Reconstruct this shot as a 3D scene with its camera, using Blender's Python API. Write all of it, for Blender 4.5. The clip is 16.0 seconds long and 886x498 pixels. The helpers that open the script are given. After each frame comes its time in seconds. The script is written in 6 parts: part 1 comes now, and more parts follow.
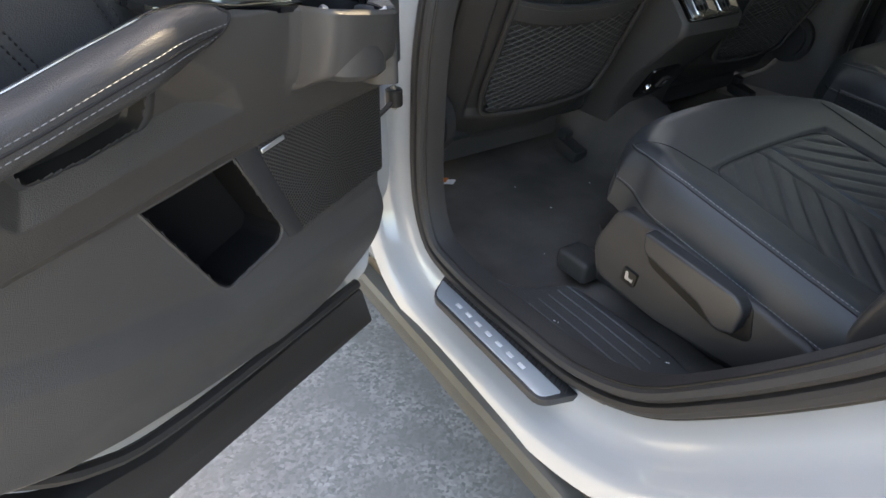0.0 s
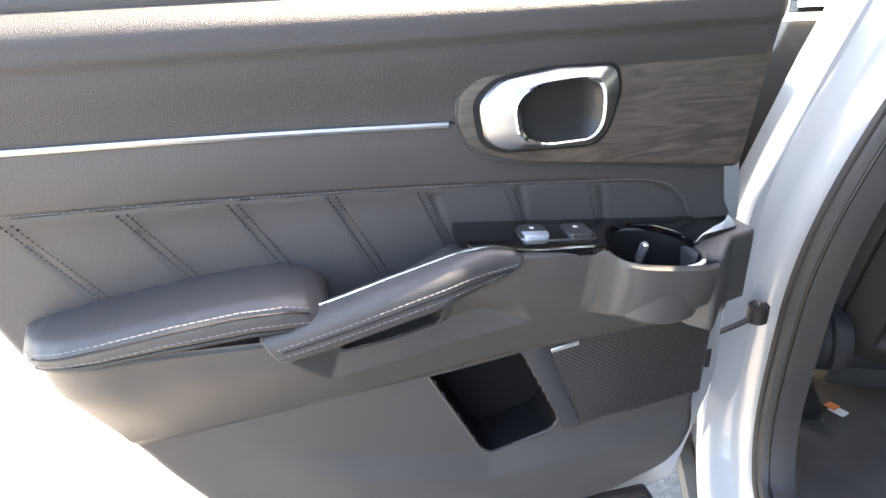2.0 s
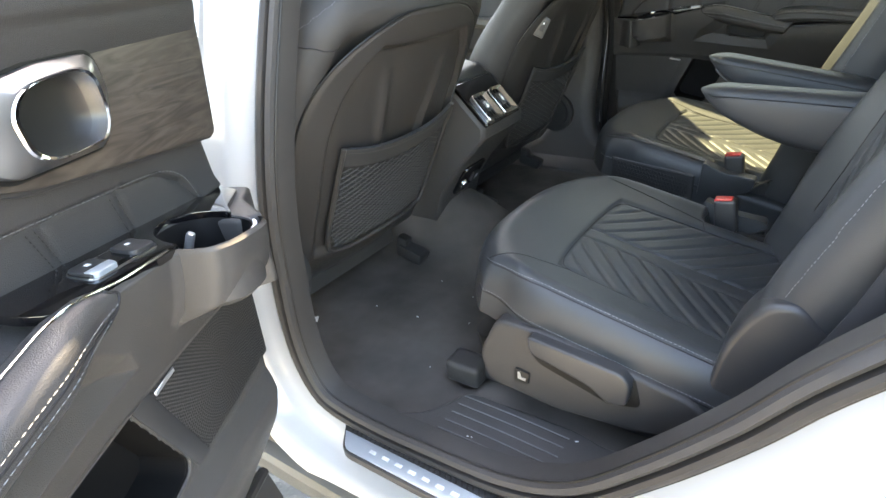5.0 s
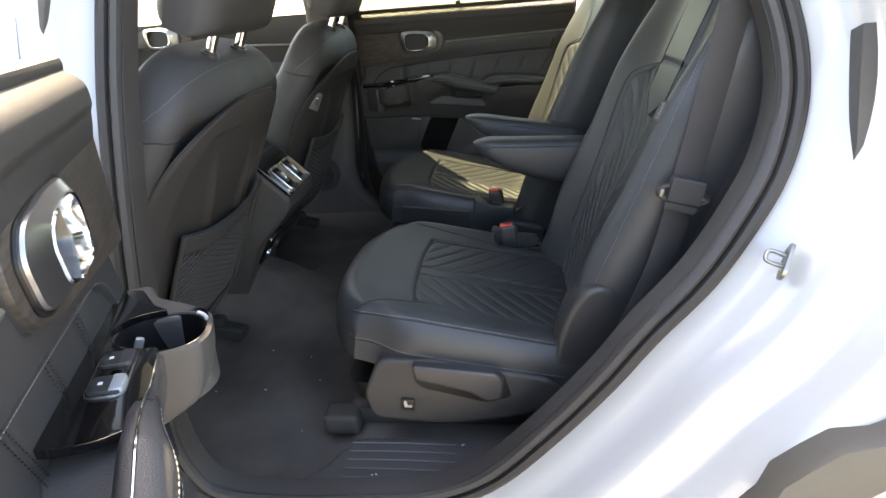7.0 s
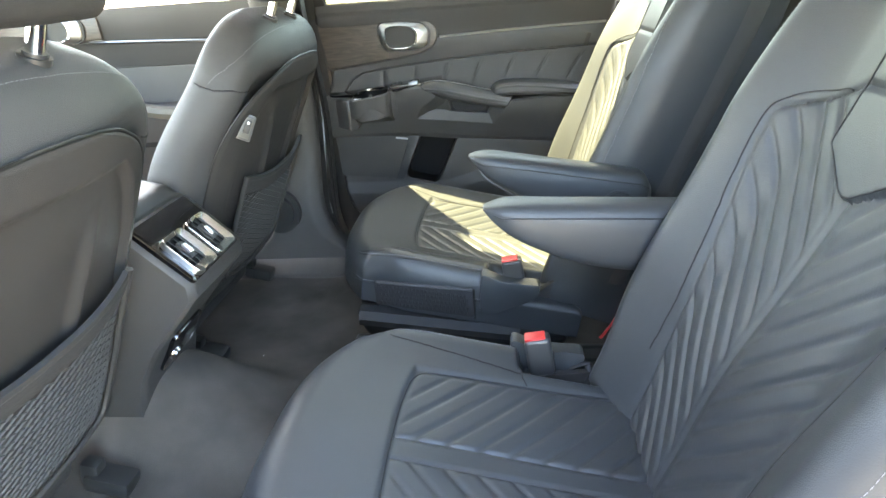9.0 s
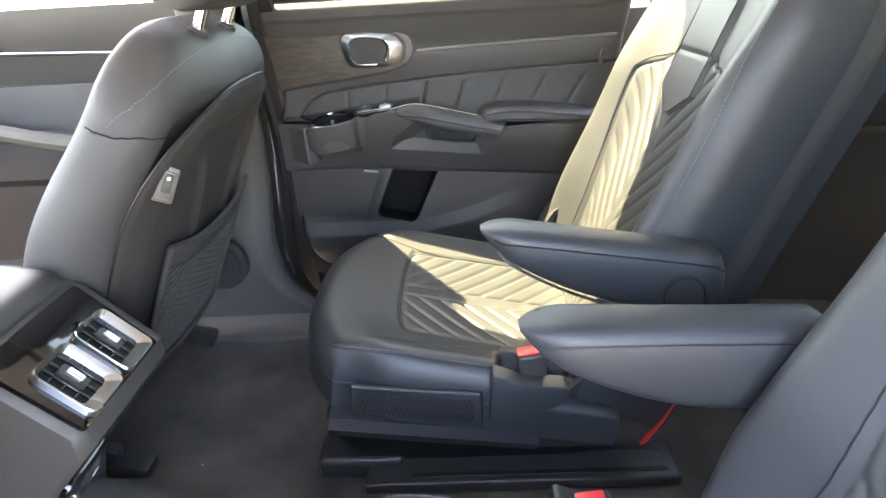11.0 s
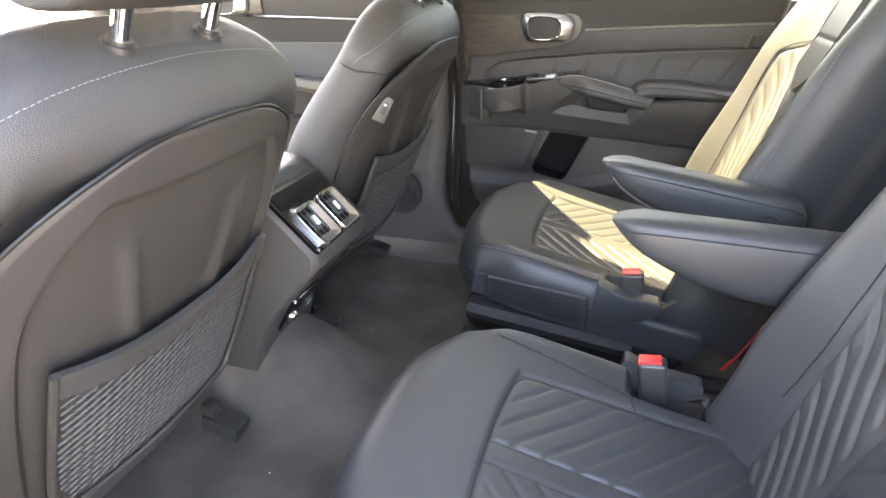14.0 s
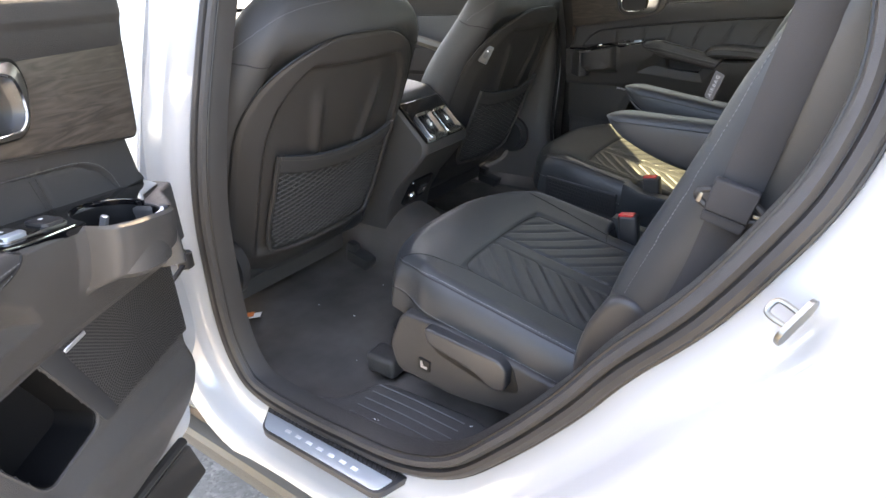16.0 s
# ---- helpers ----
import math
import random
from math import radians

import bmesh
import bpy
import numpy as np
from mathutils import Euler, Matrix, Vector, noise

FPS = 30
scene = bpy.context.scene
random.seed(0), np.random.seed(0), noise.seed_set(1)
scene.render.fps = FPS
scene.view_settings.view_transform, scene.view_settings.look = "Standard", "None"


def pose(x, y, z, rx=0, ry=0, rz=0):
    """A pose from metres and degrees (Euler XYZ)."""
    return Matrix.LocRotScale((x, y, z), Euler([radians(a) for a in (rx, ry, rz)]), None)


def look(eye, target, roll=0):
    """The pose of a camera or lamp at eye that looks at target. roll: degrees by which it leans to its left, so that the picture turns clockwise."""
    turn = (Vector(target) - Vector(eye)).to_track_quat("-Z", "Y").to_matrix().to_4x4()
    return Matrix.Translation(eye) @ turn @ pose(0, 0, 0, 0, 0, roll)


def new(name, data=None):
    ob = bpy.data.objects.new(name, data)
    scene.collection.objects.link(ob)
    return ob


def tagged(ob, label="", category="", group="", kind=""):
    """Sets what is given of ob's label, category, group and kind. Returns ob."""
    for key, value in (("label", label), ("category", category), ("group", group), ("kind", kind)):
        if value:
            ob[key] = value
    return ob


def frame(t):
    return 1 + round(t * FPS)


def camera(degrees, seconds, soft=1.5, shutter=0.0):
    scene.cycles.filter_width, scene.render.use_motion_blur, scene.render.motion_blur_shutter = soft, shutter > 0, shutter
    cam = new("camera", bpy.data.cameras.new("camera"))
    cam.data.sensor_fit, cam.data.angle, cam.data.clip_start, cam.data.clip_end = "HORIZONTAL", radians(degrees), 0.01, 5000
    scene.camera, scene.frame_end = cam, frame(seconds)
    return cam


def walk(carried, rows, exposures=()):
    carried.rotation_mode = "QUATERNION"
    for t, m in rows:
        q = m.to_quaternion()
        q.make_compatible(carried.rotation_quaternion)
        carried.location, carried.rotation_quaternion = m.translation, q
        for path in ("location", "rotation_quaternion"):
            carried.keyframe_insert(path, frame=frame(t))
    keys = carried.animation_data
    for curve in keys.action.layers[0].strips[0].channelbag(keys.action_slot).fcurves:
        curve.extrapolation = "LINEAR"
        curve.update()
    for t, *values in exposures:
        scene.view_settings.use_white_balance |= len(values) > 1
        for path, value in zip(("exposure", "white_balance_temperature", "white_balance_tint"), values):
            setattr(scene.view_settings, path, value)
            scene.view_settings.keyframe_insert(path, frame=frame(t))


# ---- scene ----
cam = camera(75.5, 16.0)
PATH = [
    (0, (0.856, -1.28, 1.127), (-0.528, -0.366, 0.009), 0.9),
    (0.5, (0.839, -1.227, 1.173), (-0.833, -0.86, 0.139), -0.9),
    (1, (0.846, -1.187, 1.215), (-0.924, -1.236, 0.286), -2.8),
    (1.5, (0.844, -1.146, 1.248), (-0.932, -1.486, 0.393), -3.6),
    (2, (0.846, -1.108, 1.261), (-0.929, -1.54, 0.447), -3.0),
    (2.5, (0.842, -1.104, 1.262), (-0.932, -1.548, 0.453), -3.3),
    (3, (0.835, -1.104, 1.258), (-0.944, -1.518, 0.444), -3.5),
    (3.5, (0.797, -1.129, 1.246), (-1.007, -1.27, 0.393), -5.5),
    (4, (0.712, -1.172, 1.238), (-0.977, -0.597, 0.333), -6.8),
    (4.5, (0.71, -1.225, 1.232), (-0.659, -0.108, 0.294), -5.0),
    (5, (0.782, -1.319, 1.239), (-0.282, 0.108, 0.328), -5.2),
    (5.2, (0.796, -1.353, 1.246), (-0.149, 0.156, 0.336), -5.7),
    (7.3, (0.612, -1.512, 1.308), (0.401, 0.307, 0.505), -4.3),
    (7.5, (0.616, -1.463, 1.301), (0.39, 0.355, 0.498), -3.8),
    (8, (0.664, -1.264, 1.291), (0.386, 0.544, 0.482), -3.2),
    (8.5, (0.671, -1.105, 1.287), (0.361, 0.691, 0.464), -4.6),
    (9, (0.573, -0.919, 1.279), (0.355, 0.884, 0.441), -4.2),
    (9.5, (0.514, -0.792, 1.295), (0.392, 1.017, 0.45), -4.6),
    (10, (0.481, -0.653, 1.305), (0.432, 1.153, 0.447), -3.7),
    (10.2, (0.485, -0.607, 1.303), (0.427, 1.201, 0.448), -3.6),
    (12.3, (0.463, -0.597, 1.289), (0.41, 1.209, 0.431), -2.5),
    (12.5, (0.455, -0.635, 1.294), (0.399, 1.165, 0.423), -2.0),
    (13, (0.453, -0.746, 1.294), (0.309, 1.049, 0.422), -1.9),
    (13.5, (0.472, -0.827, 1.299), (0.147, 0.944, 0.429), -2.2),
    (14, (0.553, -0.901, 1.287), (-0.031, 0.808, 0.428), -1.8),
    (14.5, (0.693, -0.989, 1.28), (-0.093, 0.634, 0.415), -2.1),
    (15, (0.771, -1.1, 1.273), (-0.135, 0.463, 0.416), -2.6),
    (15.5, (0.864, -1.249, 1.249), (-0.115, 0.273, 0.396), -3.5),
    (16, (0.973, -1.325, 1.246), (-0.095, 0.137, 0.397), -2.8),
]
EXPOSURES = [(t, e, k, g) for t, e, k, g in ((0.0, 3.0, 8200, 12), (0.5, 3.08, 8400, 15), (1.0, 3.3, 8100, 16), (1.5, 3.79, 7700, 15), (3.5, 3.89, 7700, 15), (4.0, 3.98, 7900, 15), (5.0, 4.21, 8500, 11), (7.5, 3.35, 8300, 15), (8.0, 4.08, 8300, 15), (8.5, 5.34, 8900, 17), (9.0, 5.33, 7950, 9), (9.5, 5.40, 8150, 11), (10.0, 5.42, 7950, 17), (12.5, 5.05, 8050, 20), (13.0, 5.07, 8200, 15), (13.5, 5.15, 8450, 17), (14.0, 5.35, 8900, 22), (14.5, 5.7, 9300, 18), (15.0, 5.82, 9500, 18), (15.5, 5.14, 9000, 19), (16.0, 3.88, 8400, 18))]
walk(cam, [(t, look(eye, target, roll)) for t, eye, target, roll in PATH], EXPOSURES)

# ---------------- light ----------------
SUN_AZ, SUN_EL = (-0.715, 0.70), 57.0
world = bpy.data.worlds.new("sky")
scene.world = world
world.use_nodes = True
wn = world.node_tree.nodes
sky = wn.new("ShaderNodeTexSky")
sky.sky_type, sky.sun_disc = "NISHITA", False
sky.sun_elevation = radians(SUN_EL)
sky.sun_rotation = math.atan2(SUN_AZ[0], SUN_AZ[1])
sky.air_density, sky.dust_density = 1.0, 1.5
world.node_tree.links.new(sky.outputs[0], wn["Background"].inputs[0])
wn["Background"].inputs[1].default_value = 0.15
sun = new("sun", bpy.data.lights.new("sun", "SUN"))
sun.data.energy, sun.data.angle, sun.data.color = 5.0, radians(0.5), (1.0, 0.91, 0.72)
sun_dir = Vector((SUN_AZ[0], SUN_AZ[1], math.tan(radians(SUN_EL)))).normalized()
sun.matrix_world = look((0, 0, 8), Vector((0, 0, 8)) - sun_dir)


# ---------------- materials ----------------
def mat(name, color, rough=0.5, metal=0.0, bump=0.0, scale=400.0, vary=0.15, vscale=6.0, coat=0.0, spec=0.5, kind="noise", wear=0.0):
    """A surface with fine relief, soft colour variation and gloss variation."""
    m = bpy.data.materials.new(name)
    m.use_nodes = True
    nt = m.node_tree
    n, l = nt.nodes, nt.links
    b = n["Principled BSDF"]
    b.inputs["Metallic"].default_value = metal
    b.inputs["Coat Weight"].default_value = coat
    b.inputs["Coat Roughness"].default_value = 0.05
    b.inputs["Specular IOR Level"].default_value = spec
    co = n.new("ShaderNodeTexCoord")
    big = n.new("ShaderNodeTexNoise")
    big.inputs["Scale"].default_value, big.inputs["Detail"].default_value = vscale, 6
    l.new(co.outputs["Object"], big.inputs["Vector"])
    mix = n.new("ShaderNodeMix")
    mix.data_type = "RGBA"
    mix.inputs[6].default_value = (*[c * (1 - vary) for c in color], 1)
    mix.inputs[7].default_value = (*[min(1, c * (1 + vary)) for c in color], 1)
    spread = n.new("ShaderNodeMapRange")
    spread.inputs[1].default_value, spread.inputs[2].default_value = 0.30, 0.70
    l.new(big.outputs["Fac"], spread.inputs[0])
    l.new(spread.outputs[0], mix.inputs[0])
    l.new(mix.outputs[2], b.inputs["Base Color"])
    r = n.new("ShaderNodeMapRange")
    r.inputs[3].default_value, r.inputs[4].default_value = max(0.02, rough - 0.06 - wear), min(1, rough + 0.06 + wear)
    l.new(big.outputs["Fac"], r.inputs[0])
    l.new(r.outputs[0], b.inputs["Roughness"])
    if bump:
        if kind == "grain":
            fine = n.new("ShaderNodeTexVoronoi")
            fine.inputs["Scale"].default_value = scale
            out = fine.outputs["Distance"]
        else:
            fine = n.new("ShaderNodeTexNoise")
            fine.inputs["Scale"].default_value, fine.inputs["Detail"].default_value = scale, 3
            out = fine.outputs["Fac"]
        l.new(co.outputs["Object"], fine.inputs["Vector"])
        bp = n.new("ShaderNodeBump")
        bp.inputs["Strength"].default_value, bp.inputs["Distance"].default_value = bump, 0.001
        l.new(out, bp.inputs["Height"])
        l.new(bp.outputs[0], b.inputs["Normal"])
    return m


LEATHER = mat("black leather", (0.029, 0.032, 0.035), 0.47, bump=0.16, scale=800, kind="grain", vary=0.14, spec=0.52)
LEATHER_FRONT = mat("front seat leather", (0.043, 0.043, 0.044), 0.57, bump=0.4, scale=800, kind="grain", vary=0.10, spec=0.36)
LEATHER_DOOR = mat("door leather", (0.042, 0.041, 0.042), 0.47, bump=0.28, scale=900, kind="grain", vary=0.1)
PLASTIC = mat("grained black plastic", (0.056, 0.0535, 0.052), 0.46, bump=0.55, scale=900, vary=0.1, spec=0.4)
SHELL = mat("dark seat shell plastic", (0.037, 0.035, 0.034), 0.46, bump=0.55, scale=900, vary=0.1, spec=0.4)
PLASTIC_PAD = mat("soft upper door pad", (0.034, 0.033, 0.033), 0.54, bump=0.5, scale=1000, kind="grain", vary=0.08)
PILLAR = mat("grey pillar plastic", (0.084, 0.080, 0.077), 0.55, bump=0.5, scale=900, vary=0.08, spec=0.35)
SMOOTH = mat("smooth dark plastic", (0.032, 0.032, 0.033), 0.38, vary=0.08)
RUBBER = mat("black rubber", (0.026, 0.024, 0.023), 0.5, spec=0.35, bump=0.1, scale=300, vary=0.15)
CLAD = mat("grey cladding plastic", (0.075, 0.070, 0.058), 0.55, bump=0.2, scale=900)
GLOSS = mat("piano black", (0.004, 0.004, 0.005), 0.06, coat=1.0, vary=0.05)
CHROME = mat("satin chrome", (0.37, 0.37, 0.366), 0.33, metal=1.0, vary=0.03)
VENT_SILVER = mat("bright satin vent silver", (0.62, 0.62, 0.61), 0.27, metal=1.0, vary=0.03)
BRIGHT = mat("bright chrome", (0.85, 0.85, 0.84), 0.08, metal=1.0, vary=0.02)
PAINT = mat("white car paint", (0.345, 0.355, 0.365), 0.18, vary=0.015, coat=1.0, vscale=3)
CARPET = mat("black carpet", (0.088, 0.079, 0.072), 0.95, bump=1.0, scale=520, vary=0.36, vscale=7, spec=0.2)
NET = mat("pocket net cord", (0.036, 0.035, 0.034), 0.6, vary=0.1)
LINING = mat("dark pocket lining", (0.012, 0.012, 0.012), 0.9, bump=0.4, scale=1500)
CLOTH = mat("pocket cloth", (0.028, 0.028, 0.029), 0.85, bump=0.5, scale=1500)
THREAD = mat("grey thread", (0.17, 0.175, 0.18), 0.7, vary=0.1)
DARKTHREAD = mat("black seam", (0.006, 0.006, 0.007), 0.7)
RED = mat("red plastic", (0.62, 0.035, 0.035), 0.35, vary=0.05)
WEBBING = mat("belt webbing", (0.036, 0.035, 0.036), 0.65, spec=0.2, bump=0.6, scale=1200)
DARKSTEEL = mat("dark steel", (0.16, 0.155, 0.14), 0.35, metal=0.8)
STEEL = mat("zinc steel", (0.30, 0.29, 0.255), 0.34, metal=1.0, vary=0.08, bump=0.1, scale=80)
BRUSHED = mat("brushed aluminium", (0.46, 0.52, 0.57), 0.33, metal=0.55, vary=0.04)
ORANGE = mat("orange label", (0.75, 0.20, 0.04), 0.5)
WHITEPL = mat("white print", (0.75, 0.76, 0.77), 0.5)
HEADLINER = mat("grey headliner", (0.62, 0.61, 0.60), 0.95, bump=0.4, scale=900)
TYRE = mat("tyre rubber", (0.02, 0.02, 0.02), 0.75, bump=0.4, scale=200)
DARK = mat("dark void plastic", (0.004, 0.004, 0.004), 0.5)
GLOSSDARK = mat("dark smooth bin plastic", (0.006, 0.006, 0.0065), 0.22)
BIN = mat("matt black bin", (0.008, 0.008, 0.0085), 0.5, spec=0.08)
LABEL = mat("badge silver", (0.6, 0.6, 0.6), 0.3, metal=0.7)


def wood_material():
    m = mat("grey wood veneer", (0.07, 0.06, 0.05), 0.42, vary=0.2)
    n, l = m.node_tree.nodes, m.node_tree.links
    co, b = n["Texture Coordinate"], n["Principled BSDF"]
    mp = n.new("ShaderNodeMapping")
    mp.inputs["Scale"].default_value = (4, 4, 30)
    l.new(co.outputs["Object"], mp.inputs["Vector"])
    ns = n.new("ShaderNodeTexNoise")
    ns.inputs["Scale"].default_value, ns.inputs["Detail"].default_value, ns.inputs["Distortion"].default_value = 2.6, 9, 2.2
    l.new(mp.outputs[0], ns.inputs["Vector"])
    cr = n.new("ShaderNodeValToRGB")
    cr.color_ramp.elements[0].position, cr.color_ramp.elements[0].color = 0.34, (0.036, 0.030, 0.026, 1)
    cr.color_ramp.elements[1].position, cr.color_ramp.elements[1].color = 0.68, (0.082, 0.069, 0.058, 1)
    l.new(ns.outputs["Fac"], cr.inputs[0])
    l.new(cr.outputs[0], b.inputs["Base Color"])
    bp = n.new("ShaderNodeBump")
    bp.inputs["Strength"].default_value, bp.inputs["Distance"].default_value = 0.3, 0.0006
    l.new(ns.outputs["Fac"], bp.inputs["Height"])
    l.new(bp.outputs[0], b.inputs["Normal"])
    return m


WOOD = wood_material()


def asphalt_material():
    m = mat("worn asphalt", (0.16, 0.155, 0.15), 0.9, bump=1.0, scale=160, vary=0.25, vscale=2)
    n, l = m.node_tree.nodes, m.node_tree.links
    co, b = n["Texture Coordinate"], n["Principled BSDF"]
    v = n.new("ShaderNodeTexVoronoi")
    v.inputs["Scale"].default_value = 130
    l.new(co.outputs["Object"], v.inputs["Vector"])
    cr = n.new("ShaderNodeValToRGB")
    e = cr.color_ramp.elements
    e[0].position, e[0].color = 0.15, (0.13, 0.127, 0.12, 1)
    e[1].position, e[1].color = 0.9, (0.36, 0.340, 0.315, 1)
    l.new(v.outputs["Color"], cr.inputs[0])
    ns = n.new("ShaderNodeTexNoise")
    ns.inputs["Scale"].default_value, ns.inputs["Detail"].default_value = 9, 8
    l.new(co.outputs["Object"], ns.inputs["Vector"])
    mx = n.new("ShaderNodeMix")
    mx.data_type = "RGBA"
    mx.inputs[7].default_value = (0.165, 0.156, 0.144, 1)
    st = n.new("ShaderNodeMapRange")
    st.inputs[1].default_value, st.inputs[2].default_value, st.inputs[3].default_value, st.inputs[4].default_value = 0.38, 0.66, 0.25, 0.95
    l.new(ns.outputs["Fac"], st.inputs[0])
    l.new(st.outputs[0], mx.inputs[0])
    l.new(cr.outputs[0], mx.inputs[6])
    l.new(mx.outputs[2], b.inputs["Base Color"])
    return m


ASPHALT = asphalt_material()


def tinted_pane(name, color):
    """Thin coloured window glass: tints what passes and mirrors a little."""
    m = bpy.data.materials.new(name)
    m.use_nodes = True
    n, l = m.node_tree.nodes, m.node_tree.links
    n.remove(n["Principled BSDF"])
    tr, gl, mx = n.new("ShaderNodeBsdfTransparent"), n.new("ShaderNodeBsdfGlossy"), n.new("ShaderNodeMixShader")
    tr.inputs["Color"].default_value = (*color, 1)
    gl.inputs["Roughness"].default_value = 0.02
    mx.inputs[0].default_value = 0.06
    l.new(tr.outputs[0], mx.inputs[1])
    l.new(gl.outputs[0], mx.inputs[2])
    l.new(mx.outputs[0], n["Material Output"].inputs["Surface"])
    return m


GLASS = tinted_pane("green tinted glass", (0.40, 0.43, 0.35))
CLEAR = tinted_pane("clear windscreen glass", (0.86, 0.88, 0.84))
# Ribs are a lighter grey than the tread under them.
RIB = mat("pale grey rib", (0.11, 0.11, 0.112), 0.5)
PRIVACY = tinted_pane("dark privacy glass", (0.34, 0.36, 0.32))


def glow_material(name, color, strength):
    m = bpy.data.materials.new(name)
    m.use_nodes = True
    b = m.node_tree.nodes["Principled BSDF"]
    b.inputs["Base Color"].default_value = (*color, 1)
    b.inputs["Emission Color"].default_value = (*color, 1)
    b.inputs["Emission Strength"].default_value = strength
    return m


SCREEN = glow_material("lit screen", (0.72, 0.80, 0.80), 0.9)
SCREEN_BLUE = glow_material("blue screen icon", (0.05, 0.35, 0.75), 1.0)


# ---------------- mesh helpers ----------------
def link(name, verts, faces, material, parent=None, label="", smooth=True, m=None):
    me = bpy.data.meshes.new(name)
    me.from_pydata([tuple(v) for v in verts], [], [tuple(f) for f in faces])
    if m is not None:
        me.transform(m)
    b = bmesh.new()
    b.from_mesh(me)
    bmesh.ops.remove_doubles(b, verts=b.verts, dist=1e-6)
    bmesh.ops.recalc_face_normals(b, faces=b.faces)
    b.to_mesh(me)
    b.free()
    me.materials.append(material)
    if smooth:
        me.shade_smooth()
        me.set_sharp_from_angle(angle=radians(38))
    ob = new(name, me)
    ob.parent = parent
    if label:
        tagged(ob, label)
    return ob


def part(name, b, material, parent, label="", m=None):
    """Links a bmesh as one mesh object under a thing or a part."""
    me = bpy.data.meshes.new(name)
    if m is not None:
        b.transform(m)
    bmesh.ops.recalc_face_normals(b, faces=b.faces)
    b.to_mesh(me)
    b.free()
    me.materials.append(material)
    me.shade_smooth()
    me.set_sharp_from_angle(angle=radians(38))
    ob = new(name, me)
    ob.parent = parent
    if label:
        tagged(ob, label)
    return ob


def thing(name, label, category, group="", kind=""):
    return tagged(new(name), label, category, group, kind)


def smoothstep(a, b, x):
    t = np.clip((x - a) / (b - a), 0, 1)
    return t * t * (3 - 2 * t)


def grid_faces(nu, nv, wrap=False):
    f = []
    for i in range(nu - 1):
        for j in range(nv - 1 if not wrap else nv):
            k = (j + 1) % nv
            f.append((i * nv + j, i * nv + k, (i + 1) * nv + k, (i + 1) * nv + j))
    return f


def loft(name, rings, material, parent=None, label="", caps=True, m=None, smooth=True):
    """A skin over rings of equal length; both ends are closed, or the last one alone."""
    n = len(rings[0])
    verts = [p for r in rings for p in r]
    faces = grid_faces(len(rings), n, True)
    if caps:
        faces.append(tuple(range((len(rings) - 1) * n, len(rings) * n)))
    if caps is True:
        faces.append(tuple(range(n)))
    return link(name, verts, faces, material, parent, label, smooth, m)


def box(cx, cy, cz, sx, sy, sz, bevel=0.004, seg=2, rot=None):
    b = bmesh.new()
    bmesh.ops.create_cube(b, size=1)
    bmesh.ops.scale(b, vec=(sx, sy, sz), verts=b.verts)
    if bevel:
        bmesh.ops.bevel(b, geom=b.edges[:], offset=min(bevel, 0.45 * min(sx, sy, sz)), segments=seg, profile=0.6, affect="EDGES")
    if rot:
        bmesh.ops.rotate(b, cent=(0, 0, 0), matrix=Euler([radians(a) for a in rot]).to_matrix(), verts=b.verts)
    bmesh.ops.translate(b, vec=(cx, cy, cz), verts=b.verts)
    return b


def cyl(p, q, r, seg=20, bevel=0.002, r2=None):
    p, q = Vector(p), Vector(q)
    b = bmesh.new()
    bmesh.ops.create_cone(b, cap_ends=True, segments=seg, radius1=r, radius2=r if r2 is None else r2, depth=(q - p).length)
    if bevel:
        edges = [e for e in b.edges if len(e.link_faces) == 2 and max(len(f.verts) for f in e.link_faces) > 4]
        bmesh.ops.bevel(b, geom=edges, offset=bevel, segments=2, affect="EDGES")
    b.transform(Matrix.Translation((p + q) / 2) @ (q - p).to_track_quat("Z", "Y").to_matrix().to_4x4())
    return b


def rounded(poly, r=0.01, seg=5):
    """A polygon (2D) with rounded corners; r may be a list."""
    out, n = [], len(poly)
    for i in range(n):
        p0, p1, p2 = (np.array(poly[(i + k) % n], float) for k in (-1, 0, 1))
        rr = r[i] if isinstance(r, (list, tuple)) else r
        a, c = p0 - p1, p2 - p1
        la, lc = np.linalg.norm(a), np.linalg.norm(c)
        rr = min(rr, 0.49 * la, 0.49 * lc)
        s, e = p1 + a / la * rr, p1 + c / lc * rr
        for k in range(seg + 1):
            t = k / seg
            out.append((1 - t) ** 2 * s + 2 * t * (1 - t) * p1 + t * t * e)
    return out


def plate(poly, lift, depth, bevel=0.003, seg=2):
    """A slab: the polygon of (a, b) at height lift, going down by depth; as a bmesh in (a, b, height)."""
    b = bmesh.new()
    vs = [b.verts.new((p[0], p[1], lift - depth)) for p in poly]
    f = b.faces.new(vs)
    f.normal_update()
    ex = bmesh.ops.extrude_face_region(b, geom=[f])
    top = [v for v in ex["geom"] if isinstance(v, bmesh.types.BMVert)]
    bmesh.ops.translate(b, vec=(0, 0, depth), verts=top)
    if bevel:
        edges = [e for e in b.edges if all(v in top for v in e.verts)]
        bmesh.ops.bevel(b, geom=edges, offset=bevel, segments=seg, profile=0.6, affect="EDGES", clamp_overlap=True)
    return b


